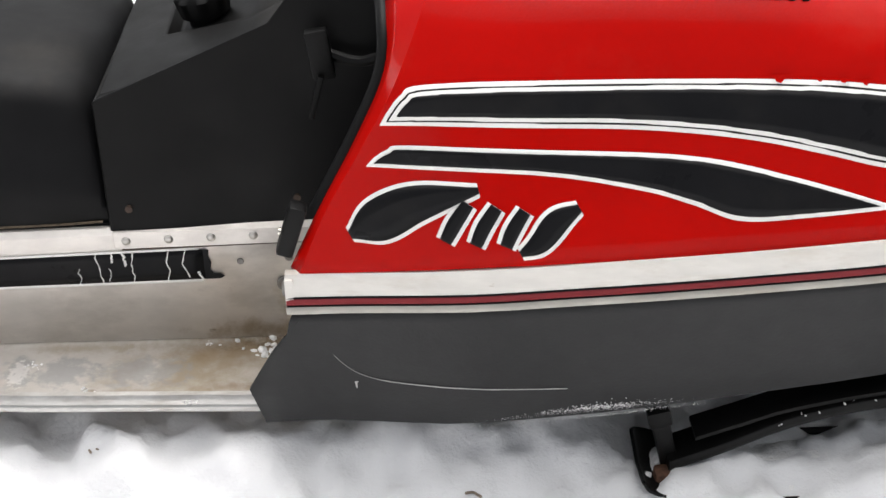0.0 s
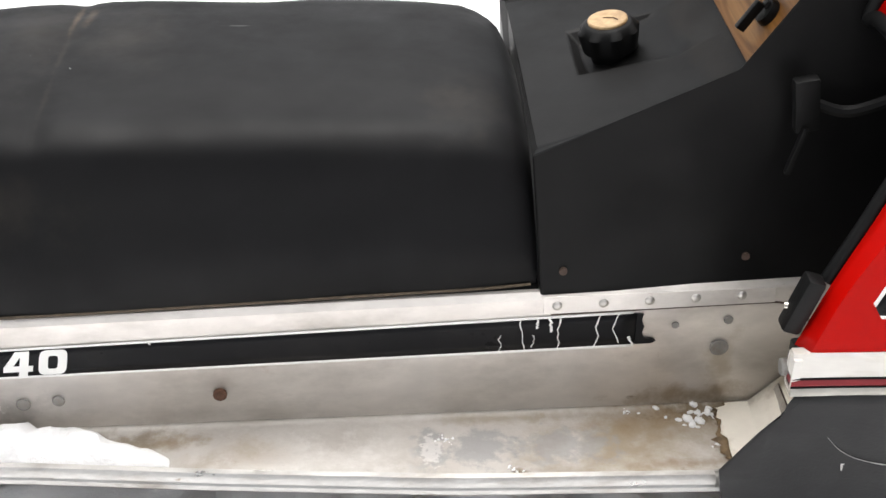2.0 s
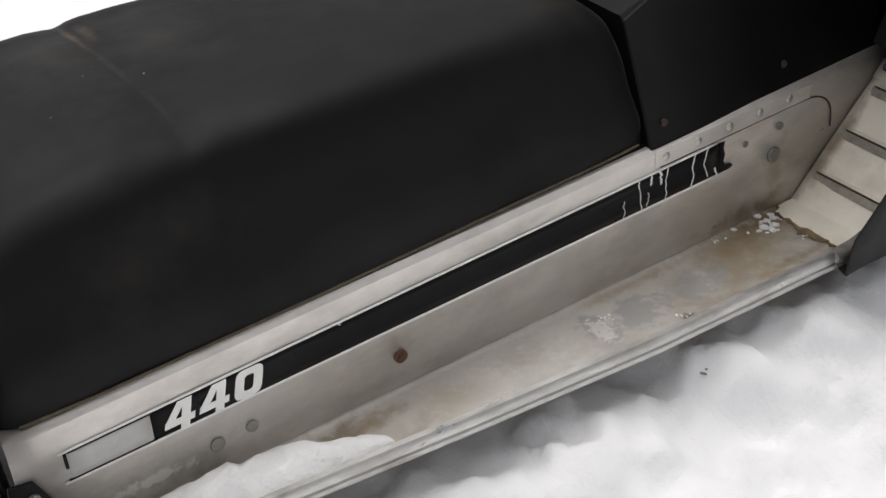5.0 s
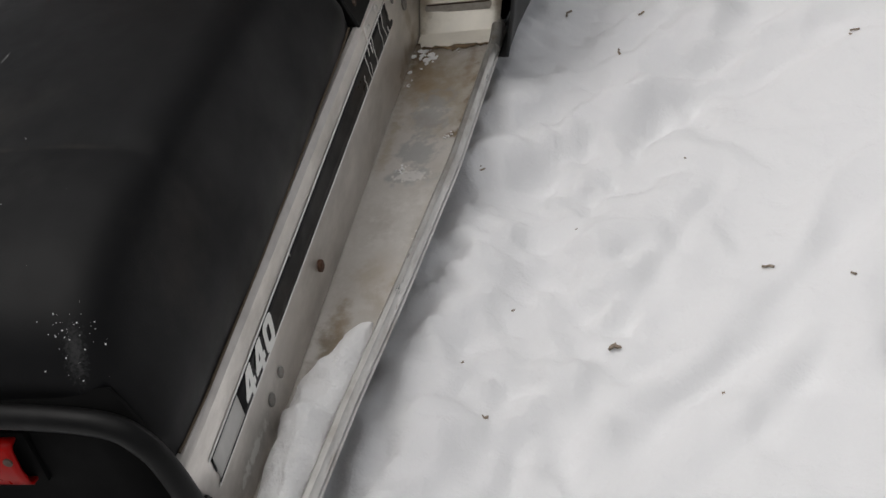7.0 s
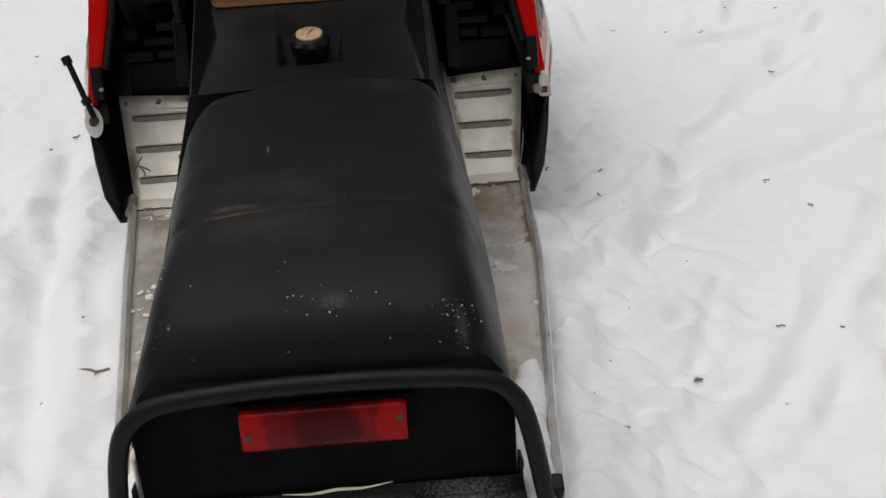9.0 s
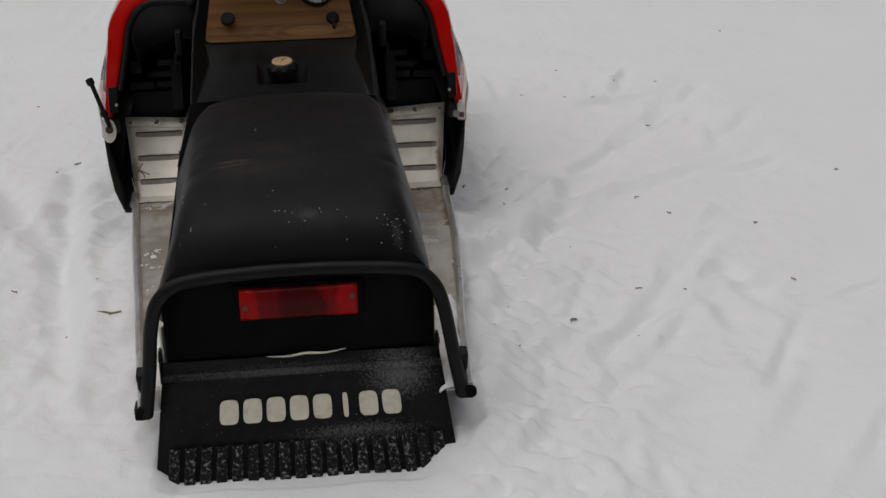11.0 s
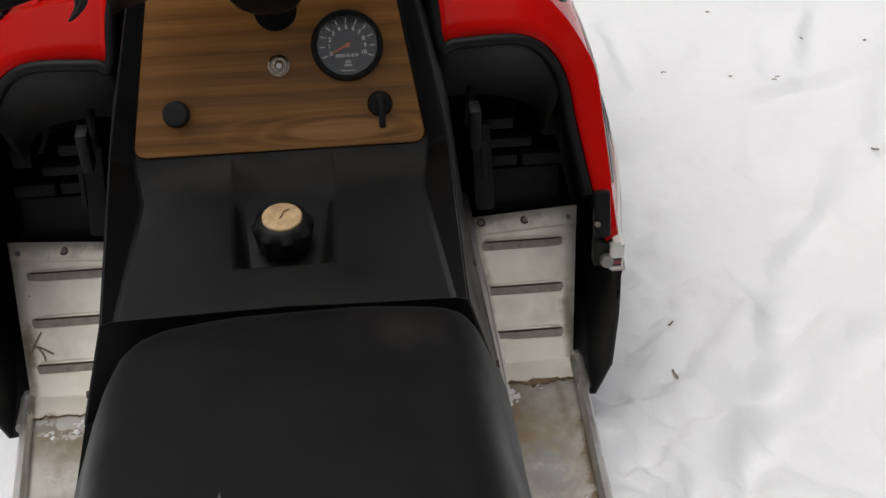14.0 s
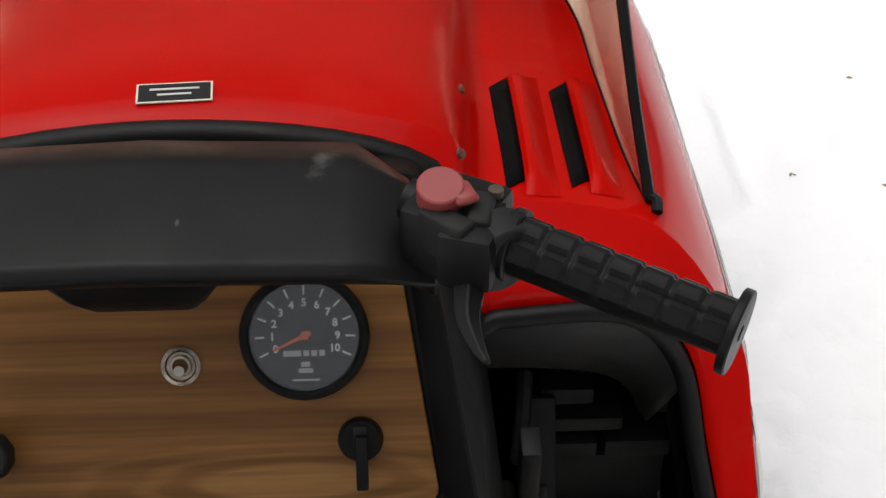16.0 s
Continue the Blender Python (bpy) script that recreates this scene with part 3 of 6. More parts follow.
def snow_height(x, y):
    h = 0.011 * bump_noise(x, y, 1.6) + 0.009 * bump_noise(x, y, 3.7, 3.0)
    h += 0.006 * bump_noise(x * 0.8 + y * 0.5, y, 8.0, 7.0) 
    lie, cross = (x - 0.8 * y) / 1.28 + 0.05 * bump_noise(x, y, 3.0, 61.0), (0.8 * x + y) / 1.28 + 0.05 * bump_noise(x, y, 3.5, 67.0)
    # most trodden beside the machine, smoother further off
    trod = math.exp(-((abs(y) - 0.62) / 0.42) ** 2) * math.exp(-((x - 0.65) / 1.0) ** 2)
    if y > 0:
        trod *= 0.5
    ridge = max(0.0, 0.24 - abs(bump_noise(lie * 0.45, cross, 6.5, 11.0)))
    h += (0.009 + 0.052 * trod) * ridge + (0.0015 + 0.0165 * trod) * max(0.0, 0.3 - abs(bump_noise(lie * 0.6, cross, 15.0, 71.0)))
    clod = max(0.0, bump_noise(lie * 0.6, cross, 13.0, 83.0) + 0.1) + 0.5 * max(0.0, bump_noise(lie * 0.8, cross, 27.0, 89.0))
    h += 0.021 * trod * clod * (0.4 + max(0.0, min(1.0, 0.5 + 2.2 * bump_noise(x, y, 3.1, 37.0))))
    patch = max(0.0, min(1.0, 0.5 + 1.6 * bump_noise(x, y, 2.6, 31.0)))
    h += (0.08 + 0.92 * trod) * patch * (0.0125 * max(0, bump_noise(x * 0.6 + y, y - 0.4 * x, 19.0, 23.0)) + 0.0045 * bump_noise(x, y, 27.0, 15.0)) + 0.0012 * bump_noise(x, y, 55.0, 17.0)
    # old ski grooves and foot scuffs that run forward and outward
    for px, py, dx, dy, w, d in ((0.1, -0.75, 0.80, -0.60, 0.035, 0.007), (0.55, -0.62, 0.92, -0.38, 0.05, 0.012), (-0.2, -0.62, 0.75, -0.66, 0.03, 0.006), (0.42, -0.52, 0.6, -0.8, 0.045, 0.016), (0.62, -0.70, 0.5, -0.85, 0.04, 0.014),
                                 (0.5, 0.52, -0.97, -0.10, 0.05, 0.030), (0.3, 0.70, -0.97, -0.14, 0.04, 0.022), (0.9, 0.72, 0.9, 0.4, 0.06, 0.012), (1.1, -0.95, 0.85, -0.5, 0.06, 0.012)):
        s = (x - px) * dx + (y - py) * dy
        q = -(x - px) * dy + (y - py) * dx + 0.03 * bump_noise(x, y, 4.0, 5.0)
        if abs(s) < 0.75:
            d, w = d * 1.05, w * 0.6
            h -= d * math.exp(-(q / w) ** 2) * (1 - (s / 0.75) ** 2)
            h += 0.5 * d * math.exp(-((q - 1.8 * w) / w) ** 2) * (1 - (s / 0.75) ** 2)
    # churned clods and a low bank close beside the running boards
    edge = abs(y) - 0.33
    if -0.14 < edge < 0.36 and -0.7 < x < 1.4:
        k = min(1, (edge + 0.14) / 0.10) * min(1, (0.36 - edge) / 0.2)
        c = bump_noise(x, y, 11.0, 2.0) + 0.5 * bump_noise(x, y, 26.0, 4.0)
        f = 0.30 - abs(bump_noise(x + 0.3 * y, y, 17.0, 41.0)) + 0.6 * bump_noise(x, y, 38.0, 43.0)
        amp = lerp_table(((0.2, 0.018), (0.55, 0.022)), x) if y < 0 else 0.010
        h += k * (amp * (max(c, -0.25) + 0.3) + (0.021 if y < 0 else 0.007) * f)
        if y < 0 or x > 0.1:
            h += (lerp_table(((0.45, 0.044), (0.60, 0.056), (0.82, 0.062)), x) if y < 0 else 0.030 * min(1, (x - 0.1) / 0.3)) * math.exp(-(max(0.0, edge - 0.01) / 0.07) ** 2) * min(1, (edge + 0.14) / 0.05) * min(1, max(0, x + 0.6) / 0.3) * min(1, max(0, 0.93 - x) / 0.10)
    h += scuffs(x, y)
    if 0.90 < x < 2.1:
        h += 0.045 * math.exp(-((abs(y) - 0.40) / 0.085) ** 4) * min(1, (x - 0.90) / 0.08)
    near = max(0.0, 1 - max(abs(y) - 0.20, 0) / 0.04) * (1 if -0.5 < x < 0.9 else 0)
    return h * (1 - 0.6 * near) - 0.018 * near


def axis_steps(lo, hi, step, far):
    mid = np.arange(lo, hi, step)
    out, s = [], step
    p = mid[-1]
    while p < far:
        s *= 1.18
        p += s
        out.append(p)
    back, s, p = [], step, mid[0]
    while p > -far:
        s *= 1.18
        p -= s
        back.append(p)
    return np.concatenate([back[::-1], mid, out])


def build_ground():
    xs, ys = axis_steps(-0.7, 2.2, 0.0095, 300), axis_steps(-1.5, 1.0, 0.0095, 300)
    verts = []
    for x in xs:
        for y in ys:
            far = max(abs(x - 0.8) - 6, abs(y) - 6, 0)
            verts.append((x, y, snow_height(x, y) + (0.25 * bump_noise(x, y, 0.06, 9.0) * min(far / 20, 1) if far else 0)))
    w = len(ys)
    faces = [(i * w + j, (i + 1) * w + j, (i + 1) * w + j + 1, i * w + j + 1) for i in range(len(xs) - 1) for j in range(w - 1)]
    me = bpy.data.meshes.new("ground")
    me.from_pydata(verts, [], faces)
    me.polygons.foreach_set("use_smooth", [True] * len(faces))
    me.materials.append(M_SNOW)
    return tagged(new("ground", me), "trodden uneven white snow covering the ground", "snow", kind="structure")


build_ground()

# ---- the snowmobile: x forward, y to its left ----
sled = tagged(new("snowmobile"), "red and black vintage snowmobile standing on trodden snow", "snowmobile")

BOARD_Z = 0.112


def rail_y(x, side):
    right = ((-0.42, 0.288), (-0.19, 0.305), (0.0, 0.325), (0.24, 0.346), (0.56, 0.358))
    left = ((-0.42, 0.252), (-0.19, 0.278), (0.0, 0.298), (0.24, 0.325), (0.56, 0.356))
    return side * lerp_table(right if side < 0 else left, x)


def tunnel_y(x, side):
    return -0.235 if side < 0 else lerp_table(((-0.42, 0.214), (0.5, 0.235)), x)


def build_tunnel():
    bm = bmesh.new()
    xs = [-0.388, -0.2, 0.0, 0.2, 0.45, 0.74]
    rows = []
    for x in xs:
        t = 0.259 + 0.020 * x
        r, l = tunnel_y(x, -1), tunnel_y(x, 1)
        rows.append([(x, r, BOARD_Z - 0.004), (x, r, t - 0.006), (x, r + 0.006, t), (x, l - 0.006, t), (x, l, t - 0.006), (x, l, BOARD_Z - 0.004)])
    skin(bm, rows)
    ob = part("tunnel", bm, M_ALUM, sled, "weathered bare aluminium track tunnel")
    mod = ob.modifiers.new("sheet", "SOLIDIFY")
    mod.thickness, mod.offset = 0.004, -1
    return ob


tunnel = build_tunnel()

for side in (-1, 1):
    # running board with its rounded inner joint and rolled outer rail
    bm = bmesh.new()
    rows = []
    for x in np.linspace(-0.415, 0.60, 24):
        a, b = tunnel_y(x, side) - side * 0.001, rail_y(x, side)
        dip = 0.0012 * math.sin(x * 31) + 0.001 * math.sin(x * 13 + 1)
        rows.append([(x, a, BOARD_Z + 0.003), (x, a + side * 0.004, BOARD_Z + 0.001), (x, a + side * 0.012, BOARD_Z + dip * 0.3)]
                    + [(x, a + (b - a) * k, BOARD_Z + dip) for k in (0.3, 0.5, 0.7, 0.88)] + [(x, b - side * 0.006, BOARD_Z)])
    skin(bm, rows)
    board = part("running_board", bm, M_BOARD, sled, "bare aluminium running board stained with brown dirt")
    mod = board.modifiers.new("sheet", "SOLIDIFY")
    mod.thickness = 0.004
    prof = [(-0.008, -0.002), (-0.0075, 0.011), (-0.003, 0.016), (0.003, 0.0155), (0.006, 0.011), (0.0065, 0.005), (0.0048, 0.003), (0.0065, 0.001),
            (0.0065, -0.004), (0.005, -0.0065), (-0.005, -0.0065), (-0.006, -0.004)]
    bm = bmesh.new()
    skin(bm, [[(x, rail_y(x, side) + side * p, BOARD_Z + q) for p, q in prof] for x in np.linspace(-0.425, 0.565, 26)], True, True)
    part("edge_rail", bm, M_RAIL, board, "grooved extruded aluminium edge rail", sharp=30)
    bm = bmesh.new()
    y = rail_y(-0.42, side)
    tube(bm, [(-0.432, y, BOARD_Z), (-0.424, y, BOARD_Z + 0.001)], 0.011, 12)
    part("rail_end", bm, M_DARK, board)
    # rolled front end of the rail, standing before the foot plate
    bm = bmesh.new()
    y = rail_y(0.545, side)
    tube(bm, spline([(0.500, y - side * 0.001, BOARD_Z + 0.0075), (0.535, y - side * 0.001, BOARD_Z + 0.009), (0.552, y - side * 0.001, BOARD_Z + 0.014)], 4), 0.0088, 12)
    part("rail_tip", bm, M_STEEL, board, "dull rounded front end of the rail", sharp=50)


# tunnel graphics on the right side: frame, grey block, numerals and a long black stripe
def stripe_z(x):
    return 0.1895 + 0.018 * x, 0.0350 + (x + 0.344) * 0.0115


def side_patch(bm, x0, x1, f0, f1, y, n=12, ragged=0.0):
    """A strip on the tunnel's right side between the fractions f0 and f1 of the stripe's height."""
    rows = []
    for k in range(n + 1):
        x = x0 + (x1 - x0) * k / n
        z, h = stripe_z(x)
        rows.append([(x + (ragged * math.sin(9 * j) if k == n else 0), y, z + h * (f0 + (f1 - f0) * j / 4)) for j in range(5)])
    return skin(bm, rows)


def flat_part(name, bm, mat, parent, label="", thick=0.0006):
    ob = part(name, bm, mat, parent, label)
    mod = ob.modifiers.new("film", "SOLIDIFY")
    mod.thickness, mod.offset = thick, 0
    return ob


YS = -0.2362
bm = bmesh.new()
side_patch(bm, -0.262, 0.437, 0.05, 0.95, YS, 30, 0.003)
flat_part("stripe", bm, M_DECALB, tunnel, "long black adhesive stripe with cracked edges")
bm = bmesh.new()
for f0, f1 in ((-0.03, 0.05), (0.95, 1.02)):
    side_patch(bm, -0.348, 0.430, f0, f1, YS, 30)
flat_part("stripe_border", bm, M_DECALW, tunnel)
bm = bmesh.new()
for a, b, f0, f1 in ((-0.344, -0.260, 0.05, 0.10), (-0.340, -0.260, 0.90, 0.95), (-0.344, -0.341, 0.45, 0.95)):
    side_patch(bm, a, b, f0, f1, YS - 0.0002, 4)
flat_part("block_outline", bm, M_DECALB, tunnel)
bm = bmesh.new()
side_patch(bm, -0.341, -0.263, 0.10, 0.90, YS, 4)
flat_part("grey_block", bm, M_GREY, tunnel, "grey block of the side decal")
z, h = stripe_z(-0.2)


def numeral(digit, x0):
    """A slanted block numeral on the stripe, 30 mm wide."""
    bm = bmesh.new()
    zz, hh = stripe_z(x0 + 0.014)

    def at(u, v, d):
        return Vector((x0 + 0.0300 * u + 0.007 * v, YS - 0.0008 - d, zz + hh * (0.07 + 0.86 * v) + 0.0005 * u))
    if digit == "4":
        for d, poly in ((0.0, ((0, .17), (1, .17), (1, .40), (0, .40))), (0.0002, ((.54, 0), (.84, 0), (.84, 1), (.54, 1))), (0.0004, ((0, .36), (.30, .36), (.66, 1), (.36, 1)))):
            slab(bm, [at(u, v, d) for u, v in poly], (0, -1, 0), 0.0005)
    else:
        loops = []
        for r, d in ((1.0, 0.0), (1.0, 0.0006), (0.42, 0.0006), (0.42, 0.0)):
            loop = []
            for q in range(28):
                a = 2 * math.pi * q / 28
                c, n_ = math.cos(a), math.sin(a)
                loop.append(at(0.5 + (0.48 if r == 1.0 else 0.17) * math.copysign(abs(c) ** 0.45, c), 0.5 + (0.5 if r == 1.0 else 0.27) * math.copysign(abs(n_) ** 0.45, n_), d))
            loops.append(loop)
        skin(bm, loops, True)
    part("numeral", bm, M_DECALW, tunnel, "white slanted numeral", sharp=20)


for k, digit in enumerate("440"):
    numeral(digit, -0.2530 + 0.0350 * k)
# the frayed tip of the stripe and pale cracks across it
bm = bmesh.new()
slab(bm, [(x, YS, z) for x, z in ((.434, .1995), (.451, .1998), (.456, .2030), (.452, .2068), (.4435, .2075), (.4405, .2135), (.4425, .2220), (.4395, .2300), (.4410, .2385), (.434, .2392))], (0, -1, 0), 0.0006)
part("stripe_tip", bm, M_DECALB, tunnel)
rnd = random.Random(4)
for cx, top, bot, w in ((0.295, 0.55, -0.02, 0.0008), (0.313, 0.95, 0.05, 0.0012), (0.325, 0.5, 0.1, 0.0008), (0.330, 0.95, 0.68, 0.0024), (0.347, 1.0, 0.55, 0.0022), (0.356, 1.0, -0.03, 0.0014),
                        (0.396, 1.0, 0.0, 0.0013), (0.414, 0.98, 0.12, 0.0013), (0.428, 0.3, 0.0, 0.0022), (-0.07, 1.0, 0.9, 0.0015)):
    z, h = stripe_z(cx)
    bm = bmesh.new()
    rows, x = [], cx
    for k in range(9):
        f = top + (bot - top) * k / 8
        x += rnd.uniform(-0.0022, 0.0022)
        ww = 0.6 * w * rnd.uniform(0.5, 1.2)
        rows.append([(x - ww, YS - 0.0008, z + h * f), (x + ww, YS - 0.0008, z + h * f)])
    skin(bm, rows)
    flat_part("crack", bm, M_DECALW, tunnel)

# rivet strip under the console, rivets, bolts and the rusty hole
for side in (-1,):
    bm = bmesh.new()
    y = side * 0.2352
    slab(bm, [(0.337, y, 0.2425), (0.575, y, 0.2475), (0.575, y, 0.2665), (0.337, y, 0.2645)], (0, side, 0), 0.0022)
    part("rivet_strip", bm, M_ALUM, tunnel, "riveted aluminium strip", bevel=0.0008)
    bm = bmesh.new()
    bmesh.ops.create_uvsphere(bm, u_segments=12, v_segments=8, radius=0.0052)
    bmesh.ops.scale(bm, vec=(1, 0.55, 1), verts=bm.verts)
    rivet = part("rivet", bm, M_RIVET, tunnel)
    rivet.location = (0.351, side * 0.2376, 0.2535)
    for k in range(1, 5):
        again(rivet, Matrix.Translation((0.0472 * k, 0, 0.0012 * k)))
bm = bmesh.new()
rod(bm, (0.0, -0.2345, 0.153), (0.0, -0.2385, 0.153), 0.0074, 12)
rod(bm, (0.0, -0.2380, 0.153), (0.0, -0.2400, 0.153), 0.0045, 10)
part("rusty_bolt", bm, M_RUST, tunnel, "rusted bolt head")
for x, z, r in ((-0.205, 0.149, 0.0075), (-0.168, 0.152, 0.0065), (0.524, 0.190, 0.010), (0.53, 0.226, 0.005), (0.475, 0.222, 0.004)):
    bm = bmesh.new()
    rod(bm, (x, -0.2348, z), (x, -0.2372, z), r, 14)
    part("bolt_head", bm, M_STEEL, tunnel, bevel=0.0008)

bm = bmesh.new()
tube(bm, spline([(.345, -.2358, .2415), (.46, -.2358, .2440), (.560, -.2358, .2465), (.585, -.2358, .2450), (.604, -.2358, .2360), (.615, -.2358, .2200), (.618, -.2358, .1950)], 6), 0.0010, 6)
part("plate_seam", bm, M_SCREW_GAP, tunnel, "dark seam of the riveted plate")

# slanted foot plates with pressed louvres
for side in (-1, 1):
    def pan(u, v, lift=0.0):
        """u from the tunnel outwards, v up the slope."""
        yb, yt = 0.352, 0.378
        x, z = 0.553 + 0.155 * v, 0.100 + 0.155 * v
        y = 0.236 + ((yb + (yt - yb) * v) - 0.236) * u
        return Vector((x - 0.7071 * lift, side * y, z + 0.7071 * lift))
    bm = bmesh.new()
    rows = []
    for v in sorted(list(np.linspace(0, 1.0, 14)) + [0.888, 0.896]):
        rows.append([pan(u, v * (0.988 + 0.035 * u), (0.003 if v > 0.89 else 0) + 0.0012 * math.sin(5 * u + 4 * v)) for u in np.linspace(0, 1, 9)])
    skin(bm, rows)
    plate = part("foot_plate", bm, M_PAN, sled, "cream slanted foot plate with pressed louvres and dirt", sharp=25)
    mod = plate.modifiers.new("sheet", "SOLIDIFY")
    mod.thickness = 0.003
    for v in (0.81, 0.53, 0.255):
        u0, u1 = 0.07, 0.87 + 0.03 * (0.81 - v)
        bm = bmesh.new()
        rows = []
        for k in range(13):
            t = k / 12
            u = u0 + (u1 - u0) * t
            s = math.sqrt(max(0.0, 1 - abs(2 * t - 1) ** 5))
            rows.append([pan(u, v + 0.046, 0.0004), pan(u, v + 0.038, 0.0050 * s), pan(u, v + 0.029, 0.0082 * s), pan(u, v + 0.022, 0.0086 * s), pan(u, v + 0.018, 0.0070 * s)])
        skin(bm, rows)
        part("louvre", bm, M_PAN, plate)
        # Sheets that paint shade: grey for the mouth, dark under the lip.
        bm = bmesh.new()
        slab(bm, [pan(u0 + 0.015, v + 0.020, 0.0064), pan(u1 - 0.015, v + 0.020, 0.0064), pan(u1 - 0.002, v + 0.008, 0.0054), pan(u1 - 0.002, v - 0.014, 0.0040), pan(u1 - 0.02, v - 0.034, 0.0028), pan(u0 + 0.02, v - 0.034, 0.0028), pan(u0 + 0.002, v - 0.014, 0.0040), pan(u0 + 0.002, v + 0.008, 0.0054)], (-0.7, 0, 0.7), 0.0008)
        part("louvre_shade", bm, M_LOUVRE, plate, "grey sheet painting the shade in the louvre mouth")
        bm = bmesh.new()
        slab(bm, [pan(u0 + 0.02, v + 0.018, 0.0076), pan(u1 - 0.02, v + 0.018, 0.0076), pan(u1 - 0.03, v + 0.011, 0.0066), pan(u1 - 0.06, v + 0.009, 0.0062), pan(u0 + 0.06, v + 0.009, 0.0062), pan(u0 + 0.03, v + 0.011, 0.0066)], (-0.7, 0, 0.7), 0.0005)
        part("louvre_lip_shade", bm, M_SCREW_GAP, plate, "dark strip painting the shade under the louvre lip")
    for u in (0.08, 0.50, 0.92):
        bm = bmesh.new()
        p = pan(u, 0.950, 0.003)
        rod(bm, p, p + Vector((-0.0022, 0, 0.0022)), 0.0060, 14)
        rivet = part("plate_rivet", bm, M_SCREW_GAP, plate)
        bm = bmesh.new()
        rod(bm, p, p + Vector((-0.0036, 0, 0.0036)), 0.0034, 10)
        part("rivet_core", bm, M_STEEL, rivet)
    # the plate's foot, bent flat on to the board, with a flaked rear edge
    bm = bmesh.new()
    under = bmesh.new()
    rows, dirt = [], []
    for k in range(29):
        u = 0.01 + 0.955 * k / 28
        foot = 0.5245 + 0.005 * bump_noise(k * 0.21, side * 3.0, 1.0) + 0.005 * bump_noise(k * 0.8, side, 1.0) + (0.012 if k < 2 else 0)
        p = pan(u, 0.09, 0.0012)
        rows.append([pan(u, 0.17, 0.0006), p, Vector((p.x - 0.011, p.y, BOARD_Z + 0.0034)), Vector((foot + 0.006, p.y, BOARD_Z + 0.0026)), Vector((foot, p.y, BOARD_Z + 0.0022))])
        w = 0.0006 + (0.010 * math.exp(-((u - 0.55) / 0.16) ** 2) * (0.7 + 0.6 * bump_noise(k * 0.9, 3.0, 1.0)) + 0.008 * max(0.0, bump_noise(k * 0.6, 8.0, 1.0)) if side < 0 else 0.004 * max(0.0, bump_noise(k * 0.6, 2.0, 1.0)))
        dirt.append([Vector((foot + 0.35 * w, p.y, BOARD_Z + 0.0032)), Vector((foot - w * 0.3, p.y, BOARD_Z + 0.0032)), Vector((foot - w, p.y, BOARD_Z + 0.0018))])
    skin(bm, rows)
    part("plate_foot", bm, M_PAN, plate, "bent lower edge of the foot plate with flaked paint", sharp=60)
    skin(under, dirt)
    flat_part("torn_edge", under, M_FLAKE, plate, "brown flakes along the torn lower edge")
    if side > 0:
        # a broken twig and specks of bark caught between the louvres
        bm = bmesh.new()
        for line in (((0.95, .33), (.88, .40), (.80, .47)), ((.90, .385), (.82, .375), (.70, .335)), ((.84, .37), (.80, .33), (.79, .29))):
            tube(bm, spline([pan(u, v, 0.0030) for u, v in line], 4), 0.0013, 6)
        tagged(part("twig", bm, M_DIRT, None), "thin broken brown twig lying on the foot plate", "twig")

# ---- hood ----
HOOD = [
    [(.546, -.386, .312), (.576, -.372, .370), (.615, -.357, .440), (.645, -.342, .505), (.648, -.300, .547), (.641, -.196, .552), (.683, -.168, .640), (.692, 0, .668)],
    [(.556, -.402, .314), (.582, -.395, .375), (.621, -.389, .445), (.656, -.377, .510), (.690, -.318, .583), (.700, -.196, .608), (.704, -.163, .658), (.712, 0, .676)],
    [(.720, -.429, .333), (.730, -.408, .410), (.745, -.391, .475), (.757, -.372, .528), (.762, -.325, .576), (.762, -.200, .606), (.762, -.162, .656), (.768, 0, .676)],
    [(.900, -.438, .345), (.900, -.408, .430), (.900, -.387, .490), (.900, -.370, .535), (.900, -.328, .574), (.900, -.205, .592), (.900, -.165, .634), (.900, 0, .655)],
    [(1.10, -.437, .357), (1.10, -.406, .440), (1.10, -.385, .495), (1.10, -.367, .535), (1.10, -.325, .564), (1.10, -.210, .578), (1.10, -.170, .604), (1.10, 0, .618)],
    [(1.30, -.424, .365), (1.30, -.399, .430), (1.30, -.379, .475), (1.30, -.362, .508), (1.30, -.320, .530), (1.30, -.200, .541), (1.30, -.160, .558), (1.30, 0, .568)],
    [(1.50, -.385, .372), (1.50, -.370, .410), (1.49, -.357, .441), (1.48, -.338, .466), (1.48, -.280, .477), (1.48, -.180, .484), (1.48, -.140, .492), (1.48, 0, .498)],
    [(1.66, -.305, .362), (1.66, -.296, .385), (1.65, -.286, .402), (1.64, -.268, .416), (1.64, -.220, .423), (1.64, -.140, .428), (1.64, -.105, .431), (1.64, 0, .434)],
    [(1.76, -.195, .352), (1.76, -.190, .360), (1.755, -.183, .366), (1.75, -.168, .370), (1.75, -.135, .373), (1.75, -.085, .375), (1.75, -.060, .376), (1.75, 0, .377)],
]

# a further column close to the foot of the raised middle keeps the ledge flat
HOOD = [r[:5] + [tuple(a + (b - a) * 0.8 for a, b in zip(r[4], r[5]))] + r[5:] for r in HOOD]


